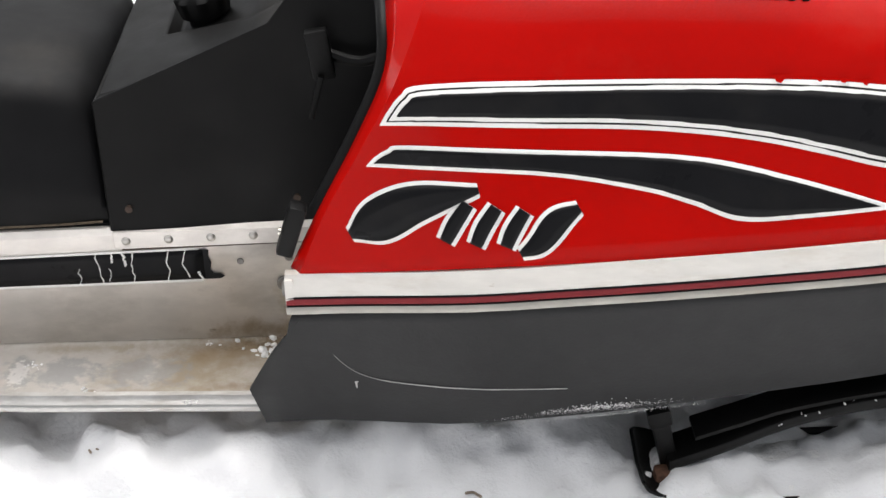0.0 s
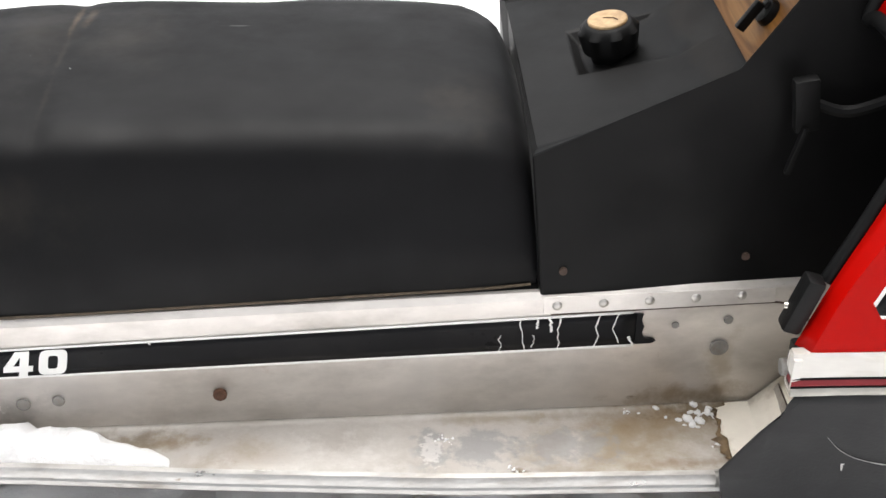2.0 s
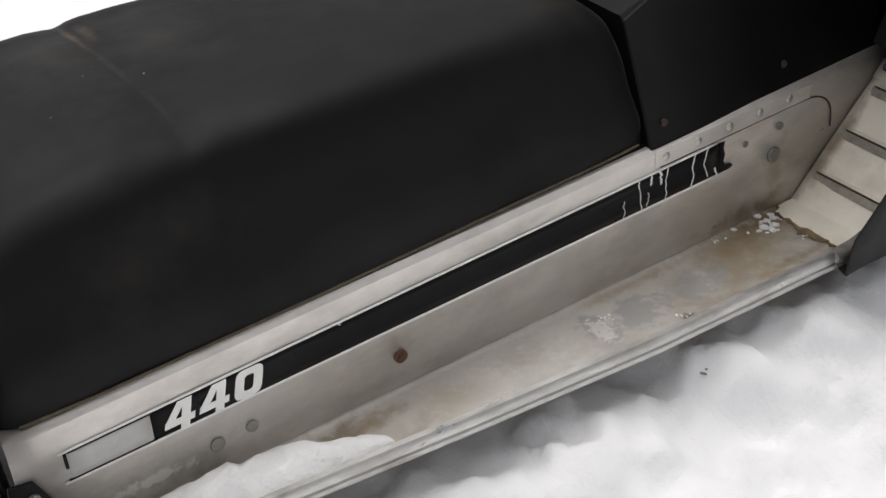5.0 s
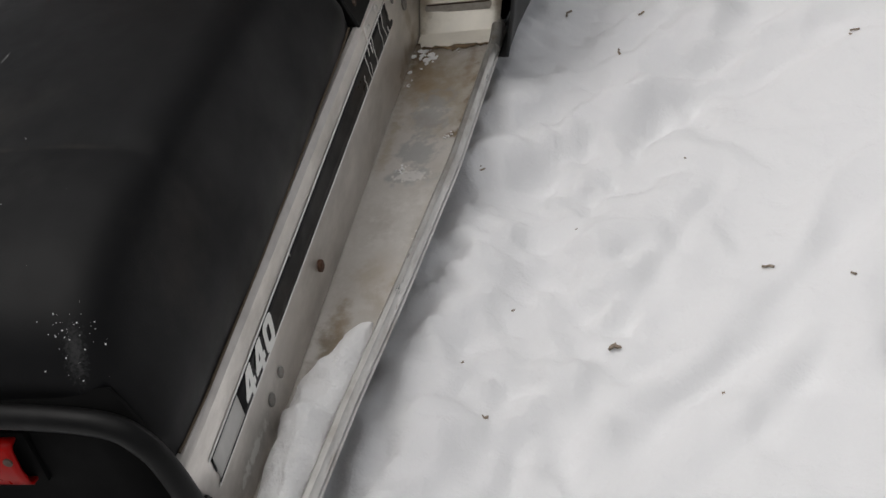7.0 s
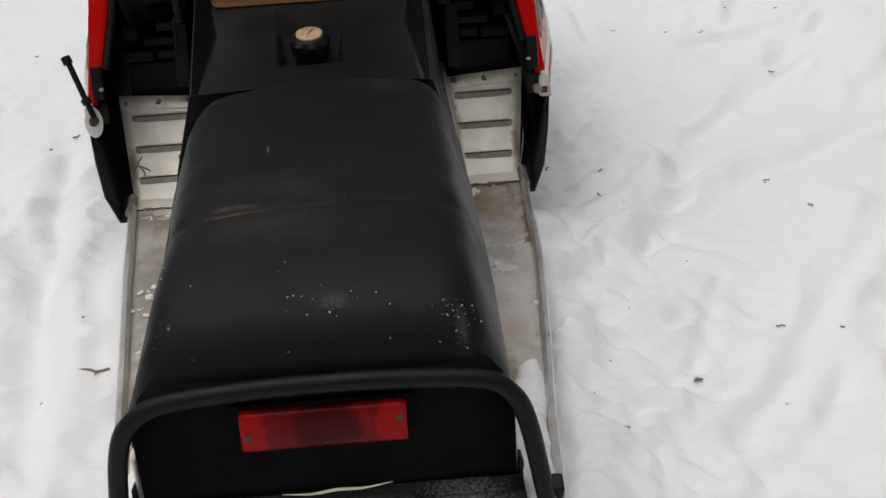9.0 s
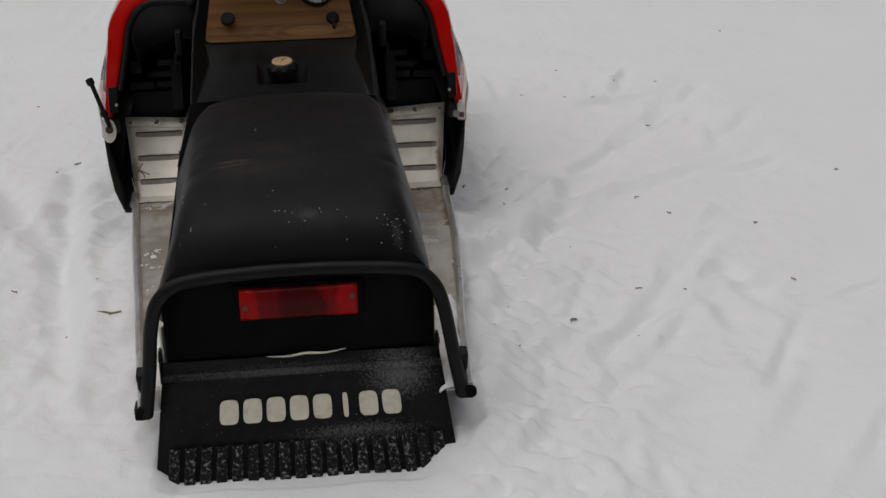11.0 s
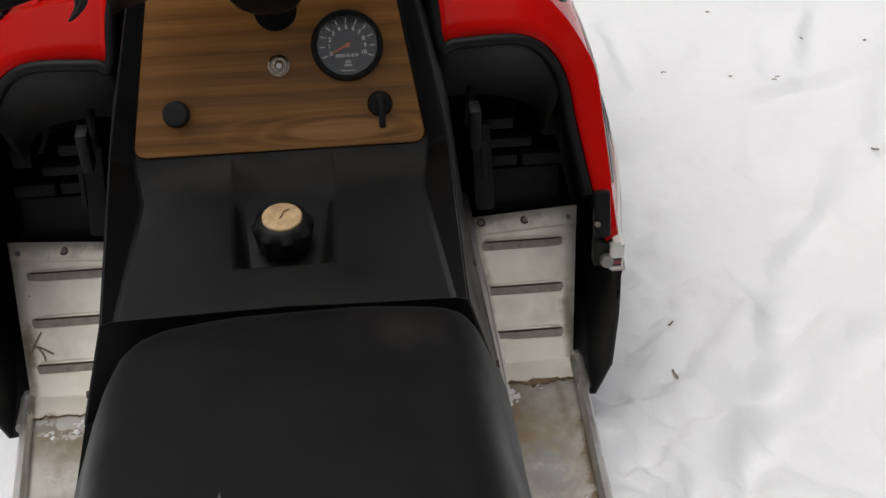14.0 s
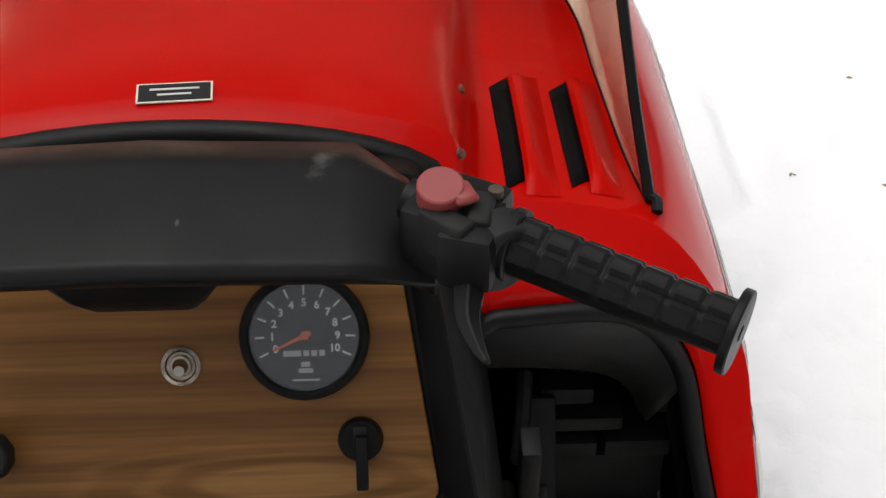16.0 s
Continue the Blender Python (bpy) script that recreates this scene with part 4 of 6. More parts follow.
def hood_rows(first=0, sub=5):
    """The hood's control rows, made whole by mirroring and smoothed both ways."""
    whole = []
    for row in HOOD:
        right = [Vector(p) for p in row]
        left = [Vector((p.x, -p.y, p.z)) for p in right[-2::-1]]
        whole.append(spline(right + left, sub))
    out = []
    cols = [spline([r[j] for r in whole[1:]], sub) for j in range(len(whole[0]))]
    body = [[c[i] for c in cols] for i in range(len(cols[0]))]
    if first == 0:
        for k in range(3):
            out.append([a.lerp(b, k / 3) for a, b in zip(whole[0], whole[1])])
    return out + body


bm = bmesh.new()
skin(bm, hood_rows())
bmesh.ops.recalc_face_normals(bm, faces=bm.faces)
HOOD_TREE = BVHTree.FromBMesh(bm)
hood = part("hood", bm, M_RED, sled, "glossy red fibreglass hood", sharp=30)
mod = hood.modifiers.new("shell", "SOLIDIFY")
mod.thickness, mod.offset = 0.004, -1


def on_hood_side(x, z, lift=0.0012, side=-1):
    hit, nrm, _, _ = HOOD_TREE.ray_cast(Vector((x, side * 2, z)), Vector((0, -side, 0)))
    if hit is None:
        return Vector((x, side * 0.44, z))
    if nrm.y * side < 0:
        nrm = -nrm
    return hit + nrm * lift


def on_hood_top(x, y, lift=0.001):
    hit, nrm, _, _ = HOOD_TREE.ray_cast(Vector((x, y, 3)), Vector((0, 0, -1)))
    if nrm.z < 0:
        nrm = -nrm
    return hit + nrm * lift, nrm


# near-black shell added under the hood to paint the engine bay's shade
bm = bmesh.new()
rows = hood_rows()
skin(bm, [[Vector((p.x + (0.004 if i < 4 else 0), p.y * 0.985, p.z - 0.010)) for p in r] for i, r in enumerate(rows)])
part("bay_dark_shell", bm, M_DARK, hood, "near-black shell added to darken the engine bay")

# rubber gasket along the hood's rear edge
edge = [Vector(p) for p in HOOD[0]]
edge = edge + [Vector((p.x, -p.y, p.z)) for p in edge[-2::-1]]
pts = spline(edge[1:-1], 7)
bm = bmesh.new()
tube(bm, [Vector((p.x - 0.003, p.y * 0.978, p.z - (0.002 if abs(p.y) < 0.175 else 0.005))) for p in pts], 0.0, 12, [0.0095 if abs(p.y) < 0.175 else 0.0072 for p in pts])
part("gasket", bm, M_BLACK, hood, "black rubber edge trim")
for side in (-1, 1):
    bm = bmesh.new()
    box(bm, (0.549, side * 0.378, 0.352), (0.018, 0.020, 0.058), Matrix.Rotation(radians(18), 4, "Y"), 0.004)
    part("gasket_clip", bm, M_BLACK, hood, "black rubber hood catch")
    bm = bmesh.new()
    rod(bm, (0.539, side * 0.372, 0.345), (0.536, side * 0.371, 0.345), 0.004, 10)
    part("catch_pin", bm, M_CHROME, hood)


# side decals
def eroded(top, bottom, d, steps=84):
    """Upper and lower edge of the band between two (x, z) lines, drawn in by d on all sides."""
    tp = np.array([(p.x, p.y) for p in spline([(a, b, 0) for a, b in top], 14)])
    bt = np.array([(p.x, p.y) for p in spline([(a, b, 0) for a, b in bottom], 14)])
    rim = np.concatenate([tp, bt[::-1]])
    out = []
    xs = np.linspace(tp[0, 0], tp[-1, 0], steps * 8)
    seg_a, seg_b = rim, np.roll(rim, -1, axis=0)
    seg = seg_b - seg_a
    length = np.maximum((seg ** 2).sum(1), 1e-12)
    for x in xs:
        hi, lo = np.interp(x, tp[:, 0], tp[:, 1]), np.interp(x, bt[:, 0], bt[:, 1])
        z = np.linspace(lo, hi, 70)
        p = np.stack([np.full(70, x), z], 1)
        t = np.clip(((p[:, None] - seg_a[None]) * seg[None]).sum(2) / length, 0, 1)
        dist = np.sqrt(((p[:, None] - seg_a[None] - t[..., None] * seg[None]) ** 2).sum(2)).min(1)
        keep = z[dist >= d - 1e-9]
        if len(keep) > 1:
            out.append((x, float(keep.max()), float(keep.min())))
    start = out[:40:2]
    return start + out[40::8] + [out[-1]]


def decal_band(name, edges, mat, lift, side=-1, label=""):
    """A band on the hood's side from its rows of (x, upper z, lower z)."""
    bm = bmesh.new()
    skin(bm, [[on_hood_side(x, b + (a - b) * j / 5, lift, side) for j in range(6)] for x, a, b in edges])
    return flat_part(name, bm, mat, hood, label)


D1T = [(.640, .4705), (.648, .484), (.660, .498), (.680, .5065), (.786, .5095), (1.004, .5065), (1.117, .498), (1.25, .478), (1.36, .450)]
D1B = [(.640, .4695), (.761, .4675), (.885, .4635), (.985, .4535), (1.061, .4385), (1.12, .4245), (1.25, .400), (1.36, .385)]
D2T = [(.626, .4295), (.634, .438), (.646, .4455), (.664, .4500), (.786, .4470), (.936, .4390), (1.037, .4175), (1.122, .3925), (1.138, .3880)]
D2B = [(.626, .4285), (.786, .4235), (.886, .4085), (.937, .3945), (.983, .3795), (1.05, .3815), (1.122, .3865), (1.138, .3872)]
BAND_1 = [eroded(D1T, D1B, d) for d in (0.0, 0.0037, 0.0053, 0.0090)]
BAND_2 = [eroded(D2T, D2B, d) for d in (0.0, 0.0038)]
for side in (-1, 1):
    decal_band("stripe_white", BAND_1[0], M_DECALW, 0.0010, side, "white border of the upper side stripe")
    decal_band("stripe_line", BAND_1[1], M_DECALB, 0.0016, side)
    decal_band("stripe_white", BAND_1[2], M_DECALW, 0.0022, side)
    decal_band("stripe_black", BAND_1[3], M_DECALB, 0.0028, side, "black tapering upper side stripe")
    decal_band("stripe_white", BAND_2[0], M_DECALW, 0.0010, side, "white border of the lower side stripe")
    decal_band("stripe_black", BAND_2[1], M_DECALB, 0.0018, side, "black tapering lower side stripe")
    # chips torn out of the upper border
    for cx, cz, w, h in ((1.014, .5070, .011, .0040), (1.052, .5052, .006, .0020), (1.075, .5040, .009, .0026), (1.096, .5015, .007, .0030)):
        bm = bmesh.new()
        slab(bm, [on_hood_side(cx + w * a, cz + h * b, 0.0032, side) for a, b in ((-1, .9), (1, .9), (.7, .1), (.35, -.2), (.1, -1), (-.3, -.7), (-.5, .2))], (0, side, 0), 0.0004)
        part("decal_chip", bm, M_RED, hood)


# the emblem under the stripes: plain slanted strokes, black with a white rim
def stroke(name, pts, widths, mat, lift, side):
    bm = bmesh.new()
    rows, line = [], spline([(x, z, 0) for x, z in pts], 8)
    n = len(line) - 1
    ws = [max(0.0, q.x) for q in spline([(w, 0, 0) for w in widths], 8)]
    for i, p in enumerate(line):
        d = (line[min(i + 1, n)] - line[max(i - 1, 0)]).normalized()
        q = Vector((-d.y, d.x, 0)) * ws[i]
        rows.append([on_hood_side((p + q * s).x, (p + q * s).y, lift, side) for s in (-1, -0.33, 0.33, 1)])
    skin(bm, rows)
    return flat_part(name, bm, mat, hood)


EMBLEM = [
    ([(.608, .3590), (.634, .3740), (.672, .3940), (.732, .4090)], (.004, .0200, .0180, .003)),
    ([(.722, .3960), (.709, .3760), (.700, .3585)], (.0060, .0070, .0060)),
    ([(.749, .3930), (.737, .3740), (.729, .3560)], (.0060, .0070, .0060)),
    ([(.776, .3900), (.765, .3720), (.758, .3555)], (.0060, .0070, .0060)),
    ([(.828, .3930), (.807, .3800), (.790, .3600), (.772, .3490)], (.004, .0115, .0100, .003)),
]
for side in (-1, 1):
    for pts, ws in EMBLEM:
        stroke("emblem_rim", pts, [w + 0.0040 for w in ws], M_DECALW, 0.0010, side)
    for pts, ws in EMBLEM:
        stroke("emblem_stroke", pts, ws, M_DECALB, 0.0019, side)

# ---- white trim band and belly pan ----
TRIM_TOP = [(.541, .313), (.70, .330), (.87, .344), (.98, .351), (1.12, .360), (1.30, .367), (1.50, .370), (1.66, .362), (1.76, .352)]


def smooth_table(table, x):
    """Like lerp_table, rounded where the pieces meet."""
    return sum(w * lerp_table(table, min(max(x + d, table[0][0]), table[-1][0])) for d, w in ((-.045, .15), (-.022, .22), (0, .26), (.022, .22), (.045, .15)))


def trim_at(x):
    z = smooth_table(TRIM_TOP, x)
    h = 0.0435
    y = -smooth_table(((.541, .397), (.60, .406), (.72, .429), (.90, .438), (1.1, .438), (1.30, .425), (1.50, .386), (1.60, .340), (1.66, .306), (1.76, .196)), x)
    return y, z, h


def trim_strip(name, f0, f1, out0, out1, mat, side, label=""):
    """A moulding along the hood's lower edge, between fractions of the band's height."""
    bm = bmesh.new()
    rows = []
    for x in np.linspace(.541, 1.76, 60):
        y, z, h = trim_at(x)
        a, b = z - h * f0, z - h * f1
        rows.append([(x, side * (abs(y) + o), q) for o, q in ((-0.006, a), (out0 + 0.006 * f0, a), (out1 + 0.0012 + 0.006 * f0, (a * 2 + b) / 3), (out1 + 0.0012 + 0.006 * f1, (a + b * 2) / 3), (out1 + 0.006 * f1, b), (-0.006, b))])
    skin(bm, rows, True, True)
    return part(name, bm, mat, sled, label, sharp=50)


for side in (-1, 1):
    trim_strip("trim_band", 0.02, 0.58, 0.003, 0.004, M_WHITE, side, "off-white trim band along the hood edge")
    trim_strip("pinstripe", 0.58, 0.64, 0.0035, 0.0035, M_DECALB, side)
    trim_strip("pinstripe", 0.64, 0.79, 0.004, 0.004, M_DECALR, side, "dark red pinstripe")
    trim_strip("pinstripe", 0.79, 0.84, 0.0035, 0.0035, M_DECALB, side)
    trim_strip("trim_lip", 0.84, 1.02, 0.004, 0.0045, M_LIPMETAL, side, "bright metal lip under the trim band")
    # open end of the channel at the rear
    bm = bmesh.new()
    y = side * 0.399
    for dy, dz, sy, sz in ((-0.008, 0, 0.0025, 0.036), (0.007, 0, 0.0025, 0.036), (0, 0.017, 0.017, 0.0025), (0, -0.017, 0.017, 0.0025), (0.003, 0.0, 0.008, 0.0025)):
        box(bm, (0.5445, y + side * dy, 0.291 + dz), (0.008, sy, sz))
    part("trim_end", bm, M_WHITE, sled, "open white end of the trim channel")
    bm = bmesh.new()
    rod(bm, (0.536, side * 0.386, 0.286), (0.548, side * 0.386, 0.286), 0.0085, 14)
    part("hinge_bolt", bm, M_STEEL, sled, "dull steel hood hinge bolt", bevel=0.002)
    bm = bmesh.new()
    box(bm, (0.556, side * 0.384, 0.292), (0.02, 0.026, 0.034), None, 0.004)
    part("hinge_block", bm, M_SHROUD, sled, "black hood hinge block")
    # belly pan side
    bm = bmesh.new()
    rows = []
    for x in [.505, .53, *np.linspace(.58, 1.76, 30)]:
        y, z, h = trim_at(max(x, .541))
        y = abs(y)
        top = z - h
        low = lerp_table(((.505, .098), (.72, .112), (.87, .130), (1.07, .158), (1.30, .185), (1.50, .235), (1.66, .28), (1.76, .31)), x)
        mid = low + (top - low) * 0.36
        rows.append([Vector((x + 0.035 * (1 if x < .52 else 0) + 0.018 * (x < .54), side * (y + 0.009), top)), Vector((x + 0.016 * (x < .52), side * (y + 0.001), top + (mid - top) * 0.5)), Vector((x - 0.012 * (x < .52), side * (y - 0.010), mid)),
                     Vector((x, side * (y - 0.026), low + 0.004)), Vector((x + 0.01, side * (y - 0.045), low))])
    fine = [[a.lerp(b, k / 4) for a, b in zip(r, r[1:]) for k in range(4)] + [r[-1]] for r in rows]
    skin(bm, fine)
    belly = part("belly_side", bm, M_BELLY, sled, "charcoal grey plastic belly pan with scratches", sharp=25)
    mod = belly.modifiers.new("wall", "SOLIDIFY")
    mod.thickness, mod.offset = 0.004, 0
    # a long pale scratch
    if side < 0:
        bm = bmesh.new()
        line = spline([(.585, 0, .216), (.600, 0, .198), (.622, 0, .185), (.66, 0, .1795), (.74, 0, .1770), (.826, 0, .1770)], 10)
        rows = []
        tree = BVHTree.FromPolygons([p for r in fine for p in r], [(i * len(fine[0]) + j, i * len(fine[0]) + j + 1, (i + 1) * len(fine[0]) + j + 1, (i + 1) * len(fine[0]) + j) for i in range(len(fine) - 1) for j in range(len(fine[0]) - 1)])
        for i, p in enumerate(line):
            hit = tree.ray_cast(Vector((p.x, -2, p.z)), Vector((0, 1, 0)))[0]
            if hit is not None:
                w = (0.00015 if i < 24 else 0.00035) + 0.0007 * abs(bump_noise(i * 0.45, 0, 1.0)) * (0.3 if i < 24 or i > 46 else 1)
                rows.append([hit + Vector((0, -0.0030, w)), hit + Vector((0, -0.0030, -w))])
        skin(bm, rows)
        flat_part("scratch", bm, M_GREY, belly, "pale scratch")
        bm = bmesh.new()
        hit = tree.ray_cast(Vector((.607, -2, .173)), Vector((0, 1, 0)))[0]
        slab(bm, [hit + Vector((a, -0.0028, b)) for a, b in ((-.0006, -.005), (.0006, -.0045), (.0005, .002), (.002, .004), (-.002, .0035))], (0, -1, 0), 0.0006)
        part("nick", bm, M_GREY, belly)

# closed underside and nose of the belly pan
bm = bmesh.new()
rows = []
for x in np.linspace(.60, 1.765, 24):
    y, z, h = trim_at(x)
    low = lerp_table(((.505, .098), (.72, .112), (.87, .130), (1.07, .158), (1.30, .185), (1.50, .235), (1.66, .28), (1.76, .31)), x)
    w = max(abs(y) - 0.048, 0.02)
    rows.append([(x, -w, low + 0.004), (x, -w * 0.5, low - 0.01), (x, 0, low - 0.014), (x, w * 0.5, low - 0.01), (x, w, low + 0.004)])
skin(bm, rows)
under = part("belly_floor", bm, M_DARK, sled, "black belly pan underside")
mod = under.modifiers.new("wall", "SOLIDIFY")
mod.thickness = 0.004
bm = bmesh.new()
skin(bm, [[(1.758, y, z) for y in np.linspace(-0.2, 0.2, 9)] for z in (0.305, 0.33, 0.352, 0.378)])
nose = part("nose", bm, M_RED, sled, "red nose of the hood")
mod = nose.modifiers.new("wall", "SOLIDIFY")
mod.thickness = 0.006

# ---- hood top: scoops, label, windshield ----
for side in (-1, 1):
    for y0, xa, xb in ((0.222, 0.706, 0.872), (0.268, 0.716, 0.872)):
        # near-black sheet painting the slot's dark, with a raised red lip on its outer side
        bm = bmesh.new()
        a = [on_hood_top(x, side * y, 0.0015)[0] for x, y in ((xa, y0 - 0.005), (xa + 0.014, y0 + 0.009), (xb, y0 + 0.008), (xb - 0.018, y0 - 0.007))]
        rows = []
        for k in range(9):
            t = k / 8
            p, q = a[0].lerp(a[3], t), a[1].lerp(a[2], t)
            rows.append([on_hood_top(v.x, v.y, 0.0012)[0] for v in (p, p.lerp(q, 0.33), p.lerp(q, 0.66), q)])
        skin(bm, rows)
        flat_part("vent_shade", bm, M_DARK, hood, "near-black sheet painting the dark of the vent opening", 0.0008)
        bm = bmesh.new()
        rows = []
        for k in range(17):
            t = k / 16
            x = xa - 0.004 + (xb + 0.010 - xa) * t
            s = math.sqrt(max(0.0, 1 - abs(2 * t - 1) ** 6))
            rows.append([on_hood_top(x, side * (y0 + 0.008 + w), 0.0006 + h * s)[0] for w, h in ((0.000, 0.0045), (0.002, 0.0095), (0.006, 0.0105), (0.012, 0.0075), (0.018, 0.003), (0.024, 0.0))])
        skin(bm, rows)
        part("vent_lip", bm, M_RED, hood, "raised red vent lip")
    for x, y in ((0.70, 0.185), (0.80, 0.190)):
        p, nrm = on_hood_top(x, side * y, 0.0)
        bm = bmesh.new()
        rod(bm, p, p + nrm * 0.0025, 0.0035, 10)
        part("hood_screw", bm, M_RUST, hood)
    # Grille openings: small slabs on the hood with their dark painted on.
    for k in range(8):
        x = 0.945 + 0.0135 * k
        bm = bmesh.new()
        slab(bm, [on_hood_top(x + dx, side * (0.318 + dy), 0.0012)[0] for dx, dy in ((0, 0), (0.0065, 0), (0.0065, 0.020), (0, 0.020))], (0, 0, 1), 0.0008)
        part("grille_shade", bm, M_DARK, hood)

p, nrm = on_hood_top(0.716, -0.001, 0.001)
bm = bmesh.new()
LBL = Matrix.Translation((0.7185, -0.001, 0.6785)) @ Matrix.Rotation(radians(3), 4, "Z") @ Matrix.Rotation(radians(-14), 4, "Y")
slab(bm, [LBL @ Vector(v) for v in ((-.0085, -.0245, 0), (-.0085, .0245, 0), (.0085, .0245, 0), (.0085, -.0245, 0))], (0, 0, 1), 0.0008)
part("hood_label", bm, M_CREAM, hood, "small black label with a cream rim")
bm = bmesh.new()
slab(bm, [LBL @ Vector(v) for v in ((-.0072, -.0232, .0008), (-.0072, .0232, .0008), (.0072, .0232, .0008), (.0072, -.0232, .0008))], (0, 0, 1), 0.0006)
part("label_field", bm, M_DECALB, hood)
for a, w in ((0.0022, 0.016), (-0.0025, 0.011)):
    bm = bmesh.new()
    slab(bm, [LBL @ Vector((a + dx, dy, .0016)) for dx, dy in ((-.0008, -w), (-.0008, w), (.0008, w), (.0008, -w))], (0, 0, 1), 0.0003)
    part("label_bar", bm, M_GREY, hood)

# wrap-round windshield, leaning back, with a rubber edge
base = [(0.716, -0.319), (0.76, -0.313), (0.82, -0.308), (0.90, -0.304), (1.00, -0.300), (1.08, -0.280), (1.14, -0.22), (1.175, -0.12), (1.185, 0.0)]
base = base + [(x, -y) for x, y in base[-2::-1]]
line = spline([(x, y, 0) for x, y in base], 6)
rows = []
n = len(line) - 1
for i, p in enumerate(line):
    foot, _ = on_hood_top(p.x, p.y, -0.002)
    tall = min(0.34, 0.006 + 1.45 * (p.x - 0.714))
    lean = max(0.0, min(1.0, (p.x - 1.0) / 0.15))
    top = foot + Vector((-0.45 * tall * lean, -0.07 * tall * (1 if p.y > 0 else -1) * (1 - lean), tall))
    rows.append([foot.lerp(top, k / 6) for k in range(7)])
bm = bmesh.new()
skin(bm, rows)
shield = part("windshield", bm, M_SHIELD, sled, "tan tinted plastic windshield")
mod = shield.modifiers.new("sheet", "SOLIDIFY")
mod.thickness, mod.offset = 0.003, 0
bm = bmesh.new()
tube(bm, [r[-1] for r in rows], 0.0042, 8)
part("windshield_edge", bm, M_BLACK, shield, "black rubber windshield edging")
bm = bmesh.new()
tube(bm, [r[0] + Vector((0, 0, 0.002)) for r in rows], 0.0030, 6)
part("windshield_seal", bm, M_BLACK, shield)
for side in (-1, 1):
    bm = bmesh.new()
    q = on_hood_top(0.704, side * 0.3205, 0.002)[0]
    tube(bm, spline([rows[0][-1] * Vector((1, 1, 1)) if side < 0 else rows[-1][-1], on_hood_top(0.712, side * 0.32, 0.006)[0], q], 4), 0.0042, 8)
    part("windshield_tab", bm, M_BLACK, shield)

# ---- seat ----
def seat_row(x):
    zb = 0.262 + 0.021 * x
    zt = lerp_table(((-0.392, 0.330), (-0.385, 0.372), (-0.36, 0.405), (-0.31, 0.428), (-0.22, 0.439), (-0.19, 0.441), (-0.158, 0.4390), (-0.13, 0.443), (0.05, 0.440), (0.20, 0.434), (0.275, 0.428), (0.303, 0.420), (0.320, 0.406), (0.331, 0.380)), x)
    c = lerp_table(((-0.39, -0.013), (0.33, -0.007)), x)
    w = lerp_table(((-0.392, 0.203), (-0.37, 0.218), (-0.3, 0.222), (-0.12, 0.223), (0.1, 0.221), (0.28, 0.220), (0.331, 0.217)), x)
    pinch = 0.004 if abs(x + 0.158) < 0.012 else 0.0
    d = zt - zb
    half = [(w - 0.004, 0.0), (w, 0.022), (w - 0.001, 0.30 * d), (w - 0.017, 0.58 * d), (w - 0.029, 0.78 * d), (w - 0.042, 0.90 * d), (w - 0.064 - pinch, 0.972 * d), (w - 0.10, 0.995 * d), (w * 0.28, 1.0 * d + 0.003)]
    nr = lerp_table(((0.29, 0.0), (0.312, 0.002), (0.324, 0.006), (0.331, 0.014)), x)
    nl = lerp_table(((0.20, 0.0), (0.26, 0.006), (0.30, 0.022), (0.320, 0.044), (0.331, 0.070)), x)
    wide = lerp_table(((-0.36, 0.008), (-0.28, 0.0), (-0.18, -0.009), (0.05, -0.007), (0.2, 0.0)), x)
    droop = lerp_table(((-0.15, 0.03), (0.1, 0.06)), x)
    pts = [Vector((x, c - a + nr * a / w * min(1, b / 0.05), zb + b)) for a, b in half] + [Vector((x, c + a + (0.008 if b < 0.03 else 0.0) + wide * a / w - nl * a / w, zb + b * (1 - droop * a / w))) for a, b in half[::-1]]
    return spline(pts, 3)


bm = bmesh.new()
xs = [-0.392, -0.385, -0.374, -0.36, -0.34, -0.31, -0.27, -0.22, -0.19, -0.172, -0.164, -0.158, -0.152, -0.144, -0.13, -0.09, -0.05, 0.0, 0.05, 0.1, 0.15, 0.2, 0.24, 0.275, 0.293, 0.307, 0.317, 0.325, 0.331]
rows = [seat_row(x) for x in xs]
for r in rows:
    for p in r:
        k = 0.0025 * bump_noise(p.x, p.y, 9.0, 1.0) + 0.0012 * bump_noise(p.x, p.y + p.z, 28.0, 6.0)
        p.z += k if p.z > 0.36 else 0
        p.y += k * (1 if p.y > 0 else -1) * 0.7
skin(bm, rows, False, True)
seat = part("seat", bm, M_SEAT, sled, "worn black vinyl seat with pale scuffs", sharp=60)
bm = bmesh.new()
skin(bm, [[(x, -0.224, z), (x, -0.224, z + 0.003), (x, tunnel_y(x, 1) - 0.002, z + 0.003), (x, tunnel_y(x, 1) - 0.002, z)] for x, z in ((q, 0.2596 + 0.020 * q) for q in (-0.37, -0.1, 0.15, 0.333))], True, True)
part("seat_base", bm, M_DARK, seat, "black seat base board")
for sgn in (-1, 1):
    bm = bmesh.new()
    tube(bm, [(x, (seat_row(x)[0] if sgn < 0 else seat_row(x)[-1]).y + sgn * 0.001, 0.2632 + 0.021 * x) for x in np.linspace(-0.37, 0.325, 20)], 0.0016, 6)
    part("seat_piping", bm, M_HEM, seat, "brownish rotted seat hem")


